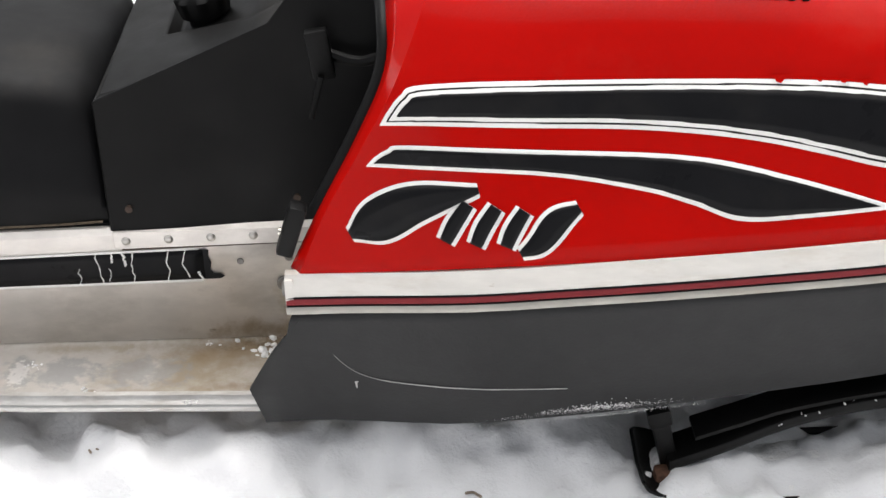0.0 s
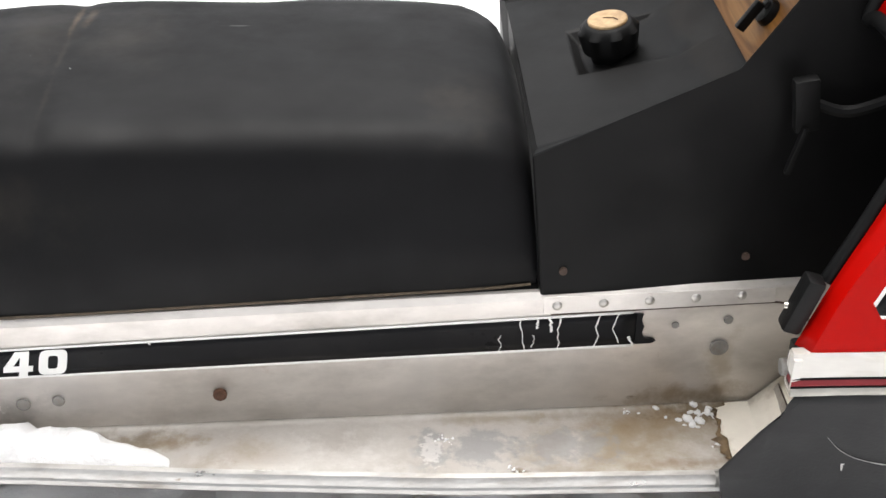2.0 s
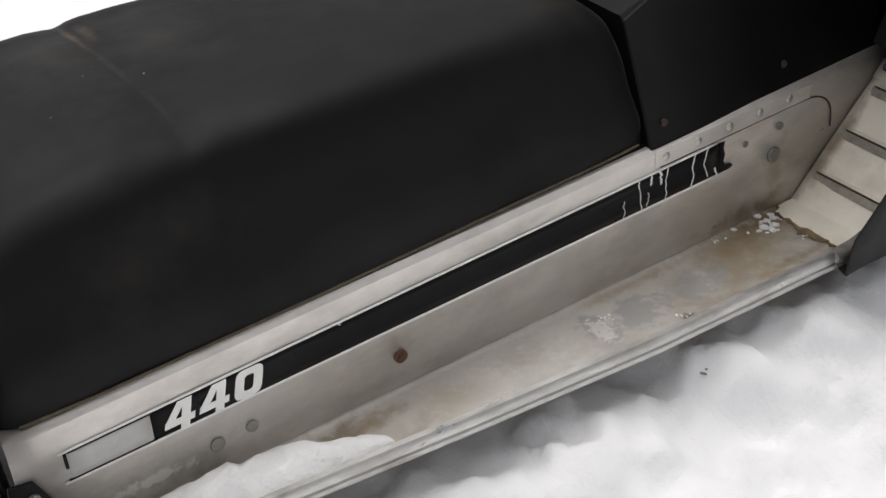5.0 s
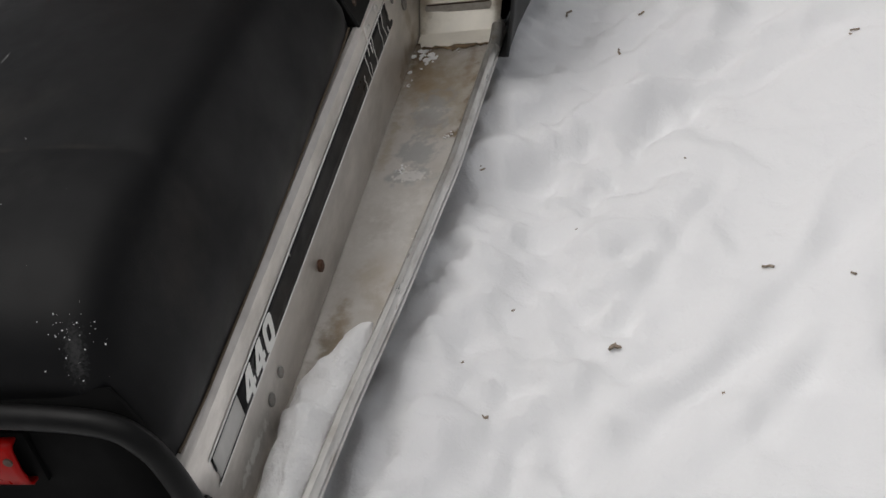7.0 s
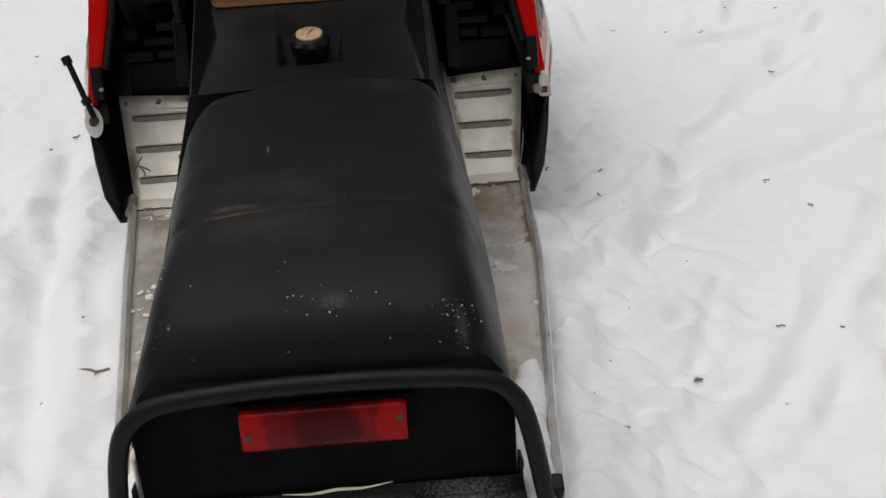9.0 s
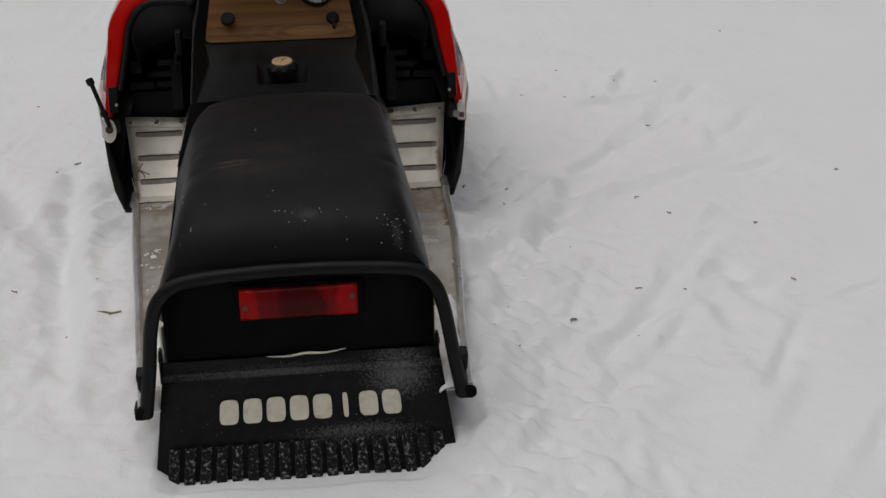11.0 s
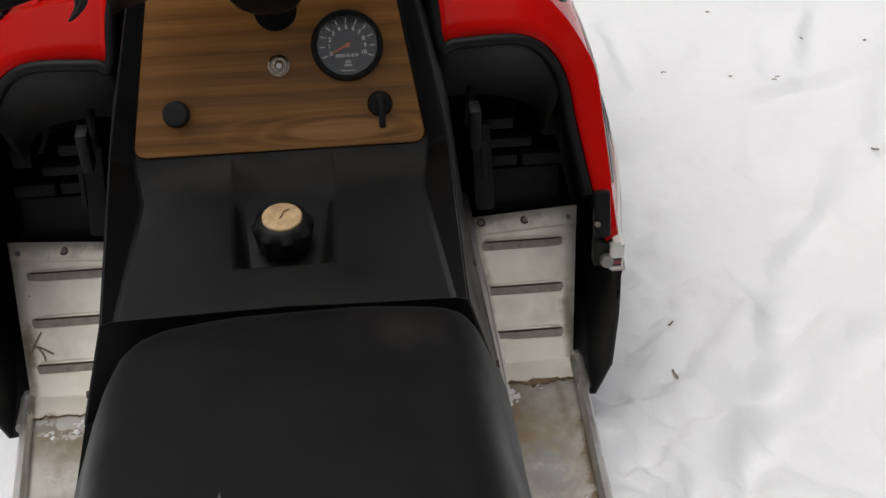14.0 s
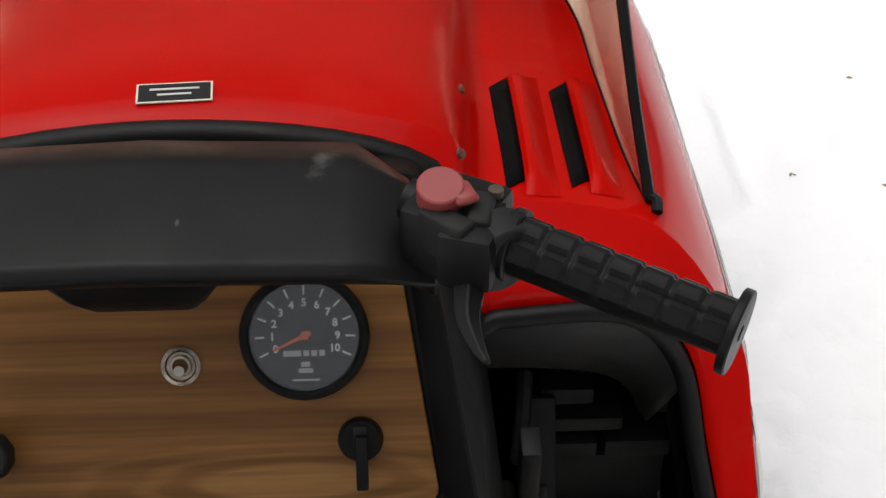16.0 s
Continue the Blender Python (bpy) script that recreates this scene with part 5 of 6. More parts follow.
SEAT_TREE = BVHTree.FromPolygons([p for r in rows for p in r], [(i * len(rows[0]) + j, i * len(rows[0]) + j + 1, (i + 1) * len(rows[0]) + j + 1, (i + 1) * len(rows[0]) + j) for i in range(len(rows) - 1) for j in range(len(rows[0]) - 1)])


def on_seat(x, y, lift=0.0008):
    hit, nrm, _, _ = SEAT_TREE.ray_cast(Vector((x, y, 2)), Vector((0, 0, -1)))
    return hit + Vector((0, 0, lift))


rnd = random.Random(11)
# frost and snow specks on the seat, one crumb part
bm = bmesh.new()
for k in range(120):
    cl = rnd.choice(((-0.345, -0.035, 0.025), (-0.365, -0.175, 0.022), (-0.37, 0.15, 0.02), (-0.365, -0.175, 0.012), (-0.30, -0.05, 0.12)))
    x, y = min(-0.13, max(-0.384, rnd.gauss(cl[0], cl[2] * 0.7))), max(-0.2, min(0.17, rnd.gauss(cl[1], cl[2])))
    p = on_seat(x, y, 0.0003)
    bmesh.ops.create_icosphere(bm, subdivisions=1, radius=0.0002 + 0.0008 * rnd.random() ** 4, matrix=Matrix.Translation(p))
tagged(part("frost_crumbs", bm, M_CRUST, seat, "tiny frost crumbs"), kind="stuff")

# ---- console: sides, ridges, tray with a fuel cap recess, dash ----
def mirror_faces(bm, pts, faces):
    """Builds faces from named points of the right half and their mirror; a name with ' is the left twin."""
    vs = {}
    for k, p in pts.items():
        vs[k] = bm.verts.new(p)
        if abs(p[1]) > 1e-6:
            vs[k + "'"] = bm.verts.new((p[0], -p[1], p[2]))
        else:
            vs[k + "'"] = vs[k]
    for f in faces:
        for g in (f, [k[:-1] if k.endswith("'") else k + "'" for k in f]):
            ring = [vs[k] for k in g]
            if len(set(ring)) > 2:
                try:
                    bm.faces.new(ring)
                except ValueError:
                    pass


PTS = dict(A=(.334, -.2325, .2640), B=(.70, -.226, .2690), C=(.325, -.192, .403), D=(.520, -.190, .490), E=(.655, -.156, .654), F=(.70, -.156, .646),
           Gb=(.70, -.2, .50), T=(.331, -.176, .403), S=(.493, -.158, .441), W=(.541, -.168, .469), V=(.655, -.140, .640),
           R1=(.389, -.053, .4200), R2=(.490, -.058, .4405), R3=(.389, 0, .4200), T0=(.331, 0, .408),
           Q1=(.403, -.040, .4060), Q2=(.482, -.047, .4362), Q3=(.403, 0, .4060), Q4=(.482, 0, .4362), K=(.500, -.055, .4445), K0=(.501, 0, .4450), W1=(.541, -.056, .469), W0=(.541, 0, .469),
           H=(.655, -.140, .658), H0=(.655, 0, .658), V0=(.655, 0, .640), A0=(.334, 0, .2625), U=(.70, -.140, .650), U0=(.70, 0, .650))
bm = bmesh.new()
mirror_faces(bm, PTS, [
    ["A", "B", "Gb", "D", "C"], ["D", "Gb", "F", "E"],
    ["C", "D", "S", "T"], ["D", "W", "S"], ["D", "E", "V", "W"], ["E", "H", "V"],
    ["T", "S", "R2", "R1"], ["T", "R1", "R3", "T0"],
    ["R1", "R2", "Q2", "Q1"], ["R1", "Q1", "Q3", "R3"], ["Q1", "Q2", "Q4", "Q3"], ["Q2", "K", "K0", "Q4"], ["R2", "K", "Q2"],
    ["S", "W", "W1", "R2"], ["R2", "W1", "K"], ["K", "W1", "W0", "K0"],
    ["W", "V", "V0", "W0", "W1"], ["V", "H", "H0", "V0"], ["E", "F", "U", "H"], ["H", "U", "U0", "H0"],
    ["A", "C", "T", "T0", "A0"],
])
bmesh.ops.remove_doubles(bm, verts=bm.verts, dist=0.0005)
console = part("console", bm, M_CONSOLE, sled, "black moulded plastic console", bevel=0.006, sharp=30)
for side in (-1, 1):
    for x, z in ((.357, .288), (.543, .295)):
        bm = bmesh.new()
        y = .2325 - .0065 * (x - .334) / .366 - .040 * (z - .264) / .14
        rod(bm, (x, side * (y - .004), z), (x, side * (y + .0025), z), 0.0042, 12)
        part("console_screw", bm, M_SCREW_GAP, console, "rusty screw")
    # a black strap clamp on the side
    bm = bmesh.new()
    box(bm, (.578, side * .226, .470), (.024, .014, .055), Matrix.Rotation(radians(-8), 4, "Y"), 0.003)
    box(bm, (.572, side * .236, .425), (.006, .006, .05), Matrix.Rotation(radians(14), 4, "Y"), 0.001)
    tube(bm, spline([(.585, side * .22, .468), (.62, side * .225, .460), (.66, side * .23, .475)], 5), 0.006, 8)
    part("strap_clamp", bm, M_BLACK, console, "black strap clamp")

# fuel cap
bm = bmesh.new()
pr = [(0.0, 0.0), (0.022, 0.0), (0.022, 0.026), (0.030, 0.028), (0.031, 0.046), (0.027, 0.052), (0.023, 0.0535)]
rows = []
for r, z in pr:
    rows.append([Vector((.437 + (r + (0.0030 if (k % 6 < 3 and 0.03 < r) else 0)) * math.cos(2 * math.pi * k / 48), (r + (0.0030 if (k % 6 < 3 and 0.03 < r) else 0)) * math.sin(2 * math.pi * k / 48), (.392 + z * 1.22))) for k in range(48)])
TIP = Matrix.Translation((.437, 0, .389)) @ Matrix.Rotation(radians(-9), 4, "Y") @ Matrix.Translation((-.437, 0, -.389))
skin(bm, [[TIP @ p for p in r] for r in rows[1:]], True, True)
part("fuel_cap", bm, M_BLACK, console, "black ribbed fuel cap with a tan disc")
bm = bmesh.new()
rod(bm, TIP @ Vector((.437, 0, .4555)), TIP @ Vector((.437, 0, .4605)), 0.0218, 32)
part("cap_disc", bm, M_TAN, console, "tan worn cap disc", bevel=0.0015)
bm = bmesh.new()
tube(bm, [TIP @ Vector((.437 + a, b, .4608)) for a, b in ((-.004, .002), (0, 0), (.006, -.002), (.010, -.008))], 0.0008, 6)
part("cap_crack", bm, M_RUST, console)

# ---- instrument panel ----
K_DASH = math.atan2(0.674, 1.0)
DASH = Matrix(((0, math.sin(K_DASH), -math.cos(K_DASH), .547), (-1, 0, 0, 0), (0, math.cos(K_DASH), math.sin(K_DASH), .477), (0, 0, 0, 1)))


def dash(u, v, h=0.0):
    """u to the right of the rider, v up the panel, h towards the rider."""
    return DASH @ Vector((u, v, h))


bm = bmesh.new()
out = []
for u, v, r in ((-.165, -.006, .012), (.165, -.006, .012), (.139, .195, .010), (-.139, .195, .010)):
    c = Vector((u - math.copysign(r, u), v + (r if v < .1 else -r), 0))
    a0 = {(-1, 1): 180, (1, 1): 270, (1, -1): 0, (-1, -1): 90}[(1 if u > 0 else -1, 1 if v < .1 else -1)]
    out += [dash(c.x + r * math.cos(radians(a0 + 22.5 * k)), c.y + r * math.sin(radians(a0 + 22.5 * k)), 0.001) for k in range(5)]
slab(bm, out, DASH.to_3x3() @ Vector((0, 0, 1)), 0.003)
part("instrument_panel", bm, M_WOOD, sled, "walnut-grain instrument panel", bevel=0.001)


def ring(bm, u, v, prof, seg=40):
    return skin(bm, [[dash(u + r * math.cos(2 * math.pi * k / seg), v + r * math.sin(2 * math.pi * k / seg), h) for k in range(seg)] for r, h in prof], True)


# speedometer
GU, GV = 0.083, 0.108
bm = bmesh.new()
ring(bm, GU, GV, [(0.0385, 0.004), (0.0405, 0.006), (0.0410, 0.012), (0.0395, 0.016), (0.0365, 0.0165), (0.0345, 0.014), (0.0335, 0.008)])
speedo = part("speedometer", bm, M_BLACK, sled, "round black speedometer with an orange needle", sharp=50)
bm = bmesh.new()
slab(bm, [dash(GU + .0345 * math.cos(2 * math.pi * k / 40), GV + .0345 * math.sin(2 * math.pi * k / 40), .0065) for k in range(40)], DASH.to_3x3() @ Vector((0, 0, 1)), 0.002)
part("dial", bm, M_DIAL, speedo, "dark grey dial")
M_MARK = material("white_dial_print", (0.75, 0.75, 0.72), 0.5)
for k in range(11):
    a = radians(205 - k * 23)
    bm = bmesh.new()
    slab(bm, [dash(GU + r * math.cos(a) + w * math.sin(a), GV + r * math.sin(a) - w * math.cos(a), .0088) for r, w in ((.0255, -.0006), (.0315, -.0006), (.0315, .0006), (.0255, .0006))], DASH.to_3x3() @ Vector((0, 0, 1)), 0.0003)
    part("dial_tick", bm, M_MARK, speedo)
    c = dash(GU + .0205 * math.cos(a), GV + .0205 * math.sin(a), .0088)
    bm = text_mesh(str(k), 0.0068, Matrix.Translation(c) @ DASH.to_3x3().to_4x4(), 0.0002, bold=0.0002)
    part("dial_numeral", bm, M_MARK, speedo)
for u, v, w, h in ((-.010, -.0115, .0040, .0018), (-.0045, -.0115, .0018, .0018), (.0005, -.0115, .0018, .0018), (.0055, -.0115, .0018, .0018), (.0105, -.0115, .0018, .0018), (0, -.0185, .0028, .0016), (0, -.0225, .0045, .0014), (0, -.0285, .0085, .0006)):
    bm = bmesh.new()
    slab(bm, [dash(GU + u + a * w, GV + v + b * h, .0088) for a, b in ((-1, -1), (1, -1), (1, 1), (-1, 1))], DASH.to_3x3() @ Vector((0, 0, 1)), 0.0003)
    part("dial_bar", bm, M_GREY, speedo)
bm = bmesh.new()
a = radians(205)
slab(bm, [dash(GU + r * math.cos(a) + w * math.sin(a), GV + r * math.sin(a) - w * math.cos(a), .0105) for r, w in ((-.004, -.0014), (.022, -.0006), (.022, .0006), (-.004, .0014))], DASH.to_3x3() @ Vector((0, 0, 1)), 0.0006)
rod(bm, dash(GU, GV, .009), dash(GU, GV, .0118), 0.0028, 14)
part("needle", bm, M_NEEDLE, speedo, "orange needle")
bm = bmesh.new()
slab(bm, [dash(GU + .0345 * math.cos(2 * math.pi * k / 40), GV + .0345 * math.sin(2 * math.pi * k / 40), .0135) for k in range(40)], DASH.to_3x3() @ Vector((0, 0, 1)), 0.001)
gl = part("dial_glass", bm, M_GLASS, speedo)
gl.visible_shadow = False

# light switch, key, choke knob
bm = bmesh.new()
ring(bm, 0.004, 0.090, [(0.0122, 0.004), (0.0125, 0.0060), (0.0100, 0.0068), (0.0090, 0.0052), (0.0072, 0.0050), (0.0066, 0.0075), (0.0050, 0.0078), (0.0046, 0.005)])
switch = part("light_switch", bm, M_AGED, sled, "small chromed toggle switch")
bm = bmesh.new()
rod(bm, dash(.004, .090, .006), dash(.0045, .0885, .016), 0.0022, 10, 0.0034)
part("toggle_lever", bm, M_CHROME, switch)
bm = bmesh.new()
ring(bm, 0.116, 0.040, [(0.0135, 0.003), (0.0145, 0.006), (0.0125, 0.012), (0.0, 0.0125)])
ign = part("ignition_switch", bm, M_BLACK, sled, "black ignition switch with its key")
bm = bmesh.new()
box(bm, (0, 0, 0), (0.0075, 0.034, 0.010), None, 0.0015)
bmesh.ops.transform(bm, matrix=DASH @ Matrix.Translation((.117, .028, .020)), verts=bm.verts)
part("key", bm, M_BLACK, ign, "black key handle")
bm = bmesh.new()
box(bm, (0, 0, 0), (0.009, 0.008, 0.004), None, 0.001)
bmesh.ops.transform(bm, matrix=DASH @ Matrix.Translation((.116, .046, .0145)), verts=bm.verts)
part("key_slot", bm, M_SHROUD, ign)
bm = bmesh.new()
rod(bm, dash(-.113, .040, .003), dash(-.113, .040, .022), 0.006, 12)
choke = part("choke_knob", bm, M_BLACK, sled, "black faceted choke knob")
bm = bmesh.new()
rod(bm, dash(-.113, .040, .020), dash(-.113, .040, .034), 0.0165, 10, 0.0145)
part("knob_head", bm, M_SHROUD, choke, bevel=0.002)
# steering post hole and post
bm = bmesh.new()
ring(bm, 0.004, 0.154, [(0.0, 0.0045), (0.024, 0.0048), (0.025, 0.0035)], 28)
part("post_boot", bm, M_DARK, sled, "black steering post boot")
bm = bmesh.new()
rod(bm, dash(.004, .158, -.01), (.575, -.002, .690), 0.014, 16)
part("steering_post", bm, M_BLACK, sled, "black steering post")

# ---- handlebar ----
bar = tagged(new("handlebar"), "black handlebar with a moulded pad")
bar.parent = sled
# pad: a broad moulded block with chamfered ends
bm = bmesh.new()
rows = []
for y, dz, xf, xb in ((-.165, -.016, .574, .508), (-.150, -.008, .592, .501), (-.122, 0, .616, .498), (-.116, 0, .618, .498), (0, .002, .622, .499), (.116, 0, .618, .498), (.122, 0, .616, .498), (.150, -.008, .592, .501), (.165, -.016, .574, .508)):
    m = xb + 0.62 * (xf - xb)
    sec = [(xb + .003, .694), (xb - .003, .702), (xb + .003, .709), (m - .004, .7215), (m + .004, .7215), (xf - .006, .708), (xf, .702), (xf, .672), (xf - .016, .655), (m - .010, .658), (xb + .024, .684)]
    rows.append([Vector((a, y, b + dz * (1 if b > .70 else 0.5))) for a, b in sec])
skin(bm, rows, True, True)
part("pad", bm, M_PAD, bar, "black moulded handlebar pad", bevel=0.004, sharp=45)
bm = bmesh.new()
skin(bm, [[Vector((x, -.002 + y, z)) for x, y in ((xa, -w), (xa, w), (xc, w), (xc, -w))] for xa, xc, w, z in ((.522, .600, .050, .688), (.523, .600, .046, .676), (.527, .600, .038, .663), (.536, .599, .030, .650), (.548, .597, .020, .640), (.556, .596, .010, .635))], True, True)
part("pad_mount", bm, M_BLACK, bar, "black clamp under the pad", bevel=0.004)
for side in (-1, 1):
    a, b = Vector((.536, side * .150, .722)), Vector((.444, side * .308, .704))
    d = (b - a).normalized()
    bm = bmesh.new()
    rod(bm, a, a + d * 0.075, 0.0115, 16)
    part("tube_end", bm, M_BLACK, bar)
    # ribbed grip
    g0, g1 = Vector((.505, side * .203, .714)), Vector((.446, side * .304, .7045))
    gd = (g1 - g0).normalized()
    up = gd.cross(Vector((0, 0, 1))).cross(gd).normalized()
    sd = gd.cross(up)
    L = (g1 - g0).length
    bm = bmesh.new()
    rws = []
    steps = 84
    for k in range(steps + 1):
        t = k / steps
        cell = (t * 7) % 1
        rr = 0.0138 + 0.0016 * (1 - t)
        groove = 0.0015 if (cell < 0.12 and 0.04 < t < 0.97) else 0.0
        row = []
        for q in range(32):
            ang = 2 * math.pi * q / 32
            upper = math.cos(ang) > 0.15
            rib = (-0.0022 if q in (3, 29) else 0.0007 * math.sin(ang * 24) if upper else 0.0) + (0 if not upper else -groove) + (0.0012 if upper else 0)
            row.append(g0 + gd * (L * t) + (up * math.cos(ang) + sd * math.sin(ang)) * (rr + rib))
        rws.append(row)
    skin(bm, rws, True, True)
    part("grip", bm, M_BLACK, bar, "black ribbed rubber grip", sharp=50)
    bm = bmesh.new()
    rod(bm, g1 - gd * 0.001, g1 + gd * 0.0042, 0.0220, 32)
    rod(bm, g1 + gd * 0.003, g1 + gd * 0.0050, 0.0045, 12)
    part("grip_flange", bm, M_BLACK, bar, bevel=0.0012)
    bm = bmesh.new()
    rod(bm, g0 - gd * 0.004, g0 + gd * 0.003, 0.0195, 24)
    part("grip_collar", bm, M_BLACK, bar, bevel=0.001)

# kill switch housing and throttle lever on the right, brake lever on the left
FR = Matrix.Translation((.520, -.175, .714)) @ Matrix.Rotation(radians(-30), 4, "Z")
bm = bmesh.new()
box(bm, (0, 0, 0), (.046, .046, .040), None, 0.006)
box(bm, (-.010, -.014, .002), (.040, .030, .034), Matrix.Rotation(radians(12), 4, "Z"), 0.006)
bmesh.ops.transform(bm, matrix=FR, verts=bm.verts)
house = part("throttle_housing", bm, M_BLACK, bar, "black throttle and switch housing")
bm = bmesh.new()
rod(bm, (-.003, -.020, .0), (-.012, -.034, -.001), 0.0225, 20, 0.0195)
box(bm, (-.004, -.016, .019), (.026, .012, .008), Matrix.Rotation(radians(18), 4, "Z"), 0.002)
box(bm, (-.019, -.004, .010), (.014, .030, .026), Matrix.Rotation(radians(-14), 4, "Z"), 0.004)
bmesh.ops.transform(bm, matrix=FR, verts=bm.verts)
part("housing_clamp", bm, M_SHROUD, house, "dull black clamp half with a stepped seam", bevel=0.001)
bm = bmesh.new()
rod(bm, FR @ Vector((.010, -.017, .020)), FR @ Vector((.010, -.017, .0245)), 0.004, 12)
part("housing_screw", bm, M_SCREW_GAP, house)
bm = bmesh.new()
rod(bm, (.518, -.1665, .732), (.514, -.1665, .7465), 0.0122, 24)
box(bm, (.512, -.1775, .742), (.016, .012, .005), Matrix.Rotation(radians(20), 4, "Z"), 0.0015)
part("kill_button", bm, M_BUTTON, bar, "faded red stop button", bevel=0.0015)
for side in (-1, 1):
    bm = bmesh.new()
    ln = spline([(.505, side * .182, .708), (.488, side * .180, .702), (.468, side * .178, .697), (.450, side * .182, .694), (.440, side * .186, .693)], 6)
    rws = []
    for i, p in enumerate(ln):
        t = i / (len(ln) - 1)
        w, h = 0.0085 * (1 - t) + 0.0024, 0.006 * (1 - t) + 0.0018
        rws.append([p + Vector((0, -w, 0)), p + Vector((0, 0, h)), p + Vector((0, w, 0)), p + Vector((0, 0, -h))])
    skin(bm, rws, True, True)
    part("lever", bm, M_BLACK, bar, "black thumb lever", bevel=0.001)
bm = bmesh.new()
box(bm, (0, 0, 0), (.040, .050, .034), Matrix.Rotation(radians(24), 4, "Z"), 0.006)
box(bm, (-.016, .030, -.004), (.030, .040, .022), Matrix.Rotation(radians(40), 4, "Z"), 0.005)
tube(bm, spline([(0, .02, .01), (-.02, .05, .006), (-.05, .075, .0), (-.06, .11, -.006)], 5), 0.006, 8)
bmesh.ops.translate(bm, vec=(.516, .184, .713), verts=bm.verts)
part("brake_housing", bm, M_CONSOLE, bar, "black brake lever housing")

# ---- rear: grab bar, tail lamp, back panel, snow flap ----
CY = -0.013
bm = bmesh.new()
ring_pts = [(-.400, -.276, .105), (-.398, -.262, .180), (-.392, -.246, .270), (-.388, -.228, .312), (-.385, -.190, .334), (-.383, -.08, .342), (-.383, CY, .343), (-.383, .055, .342), (-.385, .160, .334), (-.388, .203, .312), (-.392, .222, .270), (-.398, .234, .180), (-.400, .246, .105)]
tube(bm, spline([(x - .022, y, z) for x, y, z in ring_pts], 6), 0.0115, 14)
part("grab_bar", bm, M_BLACK, sled, "black tubular rear grab bar")
for s, y in ((-1, -.282), (1, .252)):
    bm = bmesh.new()
    box(bm, (-.408, y, .108), (.030, .026, .024), None, 0.004)
    part("bar_foot", bm, M_SHROUD, sled)
    # flattened lower end of the bar and its triangular bracket on the tunnel
    bm = bmesh.new()
    out = -0.235 if s < 0 else tunnel_y(-.38, 1)
    skin(bm, [[(-.424, y + s * a, .178 + b), (-.402, y + s * a, .186 + b), (-.350, y + s * a, .126 + b), (-.348, y + s * a, .112 + b), (-.366, y + s * a, .106 + b), (-.412, y + s * a, .146 + b)] for a, b in ((-.012, 0), (.004, 0))], True, True)
    part("bar_end", bm, M_BLACK, sled, "flattened black end of the grab bar", bevel=0.003)
    bm = bmesh.new()
    slab(bm, [(-.396, out + s * .001, .208), (-.374, out + s * .001, .204), (-.350, out + s * .001, .146), (-.356, out + s * .001, .138), (-.402, out + s * .001, .150)], (0, s, 0), 0.004)
    tri_b = part("bar_bracket", bm, M_BLACK, sled, "black triangular bracket", bevel=0.001)
    bm = bmesh.new()
    rod(bm, (-.378, out + s * .004, .186), (-.378, out + s * .008, .186), 0.006, 12)
    part("bracket_bolt", bm, M_STEEL, tri_b)
bm = bmesh.new()
rws = []
for z, x in ((.352, -.385), (.335, -.396), (.300, -.400), (.255, -.400), (.205, -.398), (.176, -.396)):
    half = 0.188 if z > .35 else 0.206 if z > .33 else 0.219
    rws.append([(x, CY + w, z) for w in np.linspace(-half, half, 9)])
skin(bm, rws)
backp = part("back_panel", bm, M_DARK, sled, "black vinyl back panel of the seat")
mod = backp.modifiers.new("sheet", "SOLIDIFY")
mod.thickness = 0.006
bm = bmesh.new()
box(bm, (-.401, CY, .2885), (.010, .206, .064), None, 0.003)
lamp = part("tail_lamp", bm, M_DARK, sled, "wide red tail lamp in a black housing")
bm = bmesh.new()
rws = []
for z, o in ((.262, .0), (.263, .010), (.268, .014), (.288, .016), (.310, .014), (.315, .010), (.316, .0)):
    rws.append([Vector((-.404 - o, CY + y, z)) for y in np.linspace(-.094, .094, 25)])
skin(bm, rws, False)
lens = part("lens", bm, M_LENS, lamp, "glossy red lens", sharp=50)
mod = lens.modifiers.new("sheet", "SOLIDIFY")
mod.thickness = 0.003
for y in (-.086, .086):
    bm = bmesh.new()
    rod(bm, (-.417, CY + y, .298 if y < 0 else .287), (-.4205, CY + y, .298 if y < 0 else .287), 0.0045, 12)
    part("lens_screw", bm, M_SCREW_GAP, lamp)
bm = bmesh.new()
ln = spline([(-.404, -.085, .196), (-.406, -.05, .192), (-.408, -.02, .1945), (-.407, .01, .190), (-.404, .045, .190)], 6)
skin(bm, [[p + Vector((0, 0, -.0020 * math.sin(math.pi * i / (len(ln) - 1)) - .0005)), p + Vector((-.001, 0, .0018 * math.sin(math.pi * i / (len(ln) - 1)) + .0005))] for i, p in enumerate(ln)])
flat_part("pale_tear", bm, M_CREAM, backp, "pale torn strip", 0.001)

def flap_at(y, z, lift=0.0):
    """The snow flap's outer face."""
    t = (0.186 - z) / 0.20
    return Vector((-.402 - .040 * t - lift, CY + y * (1 + 0.12 * t), z))


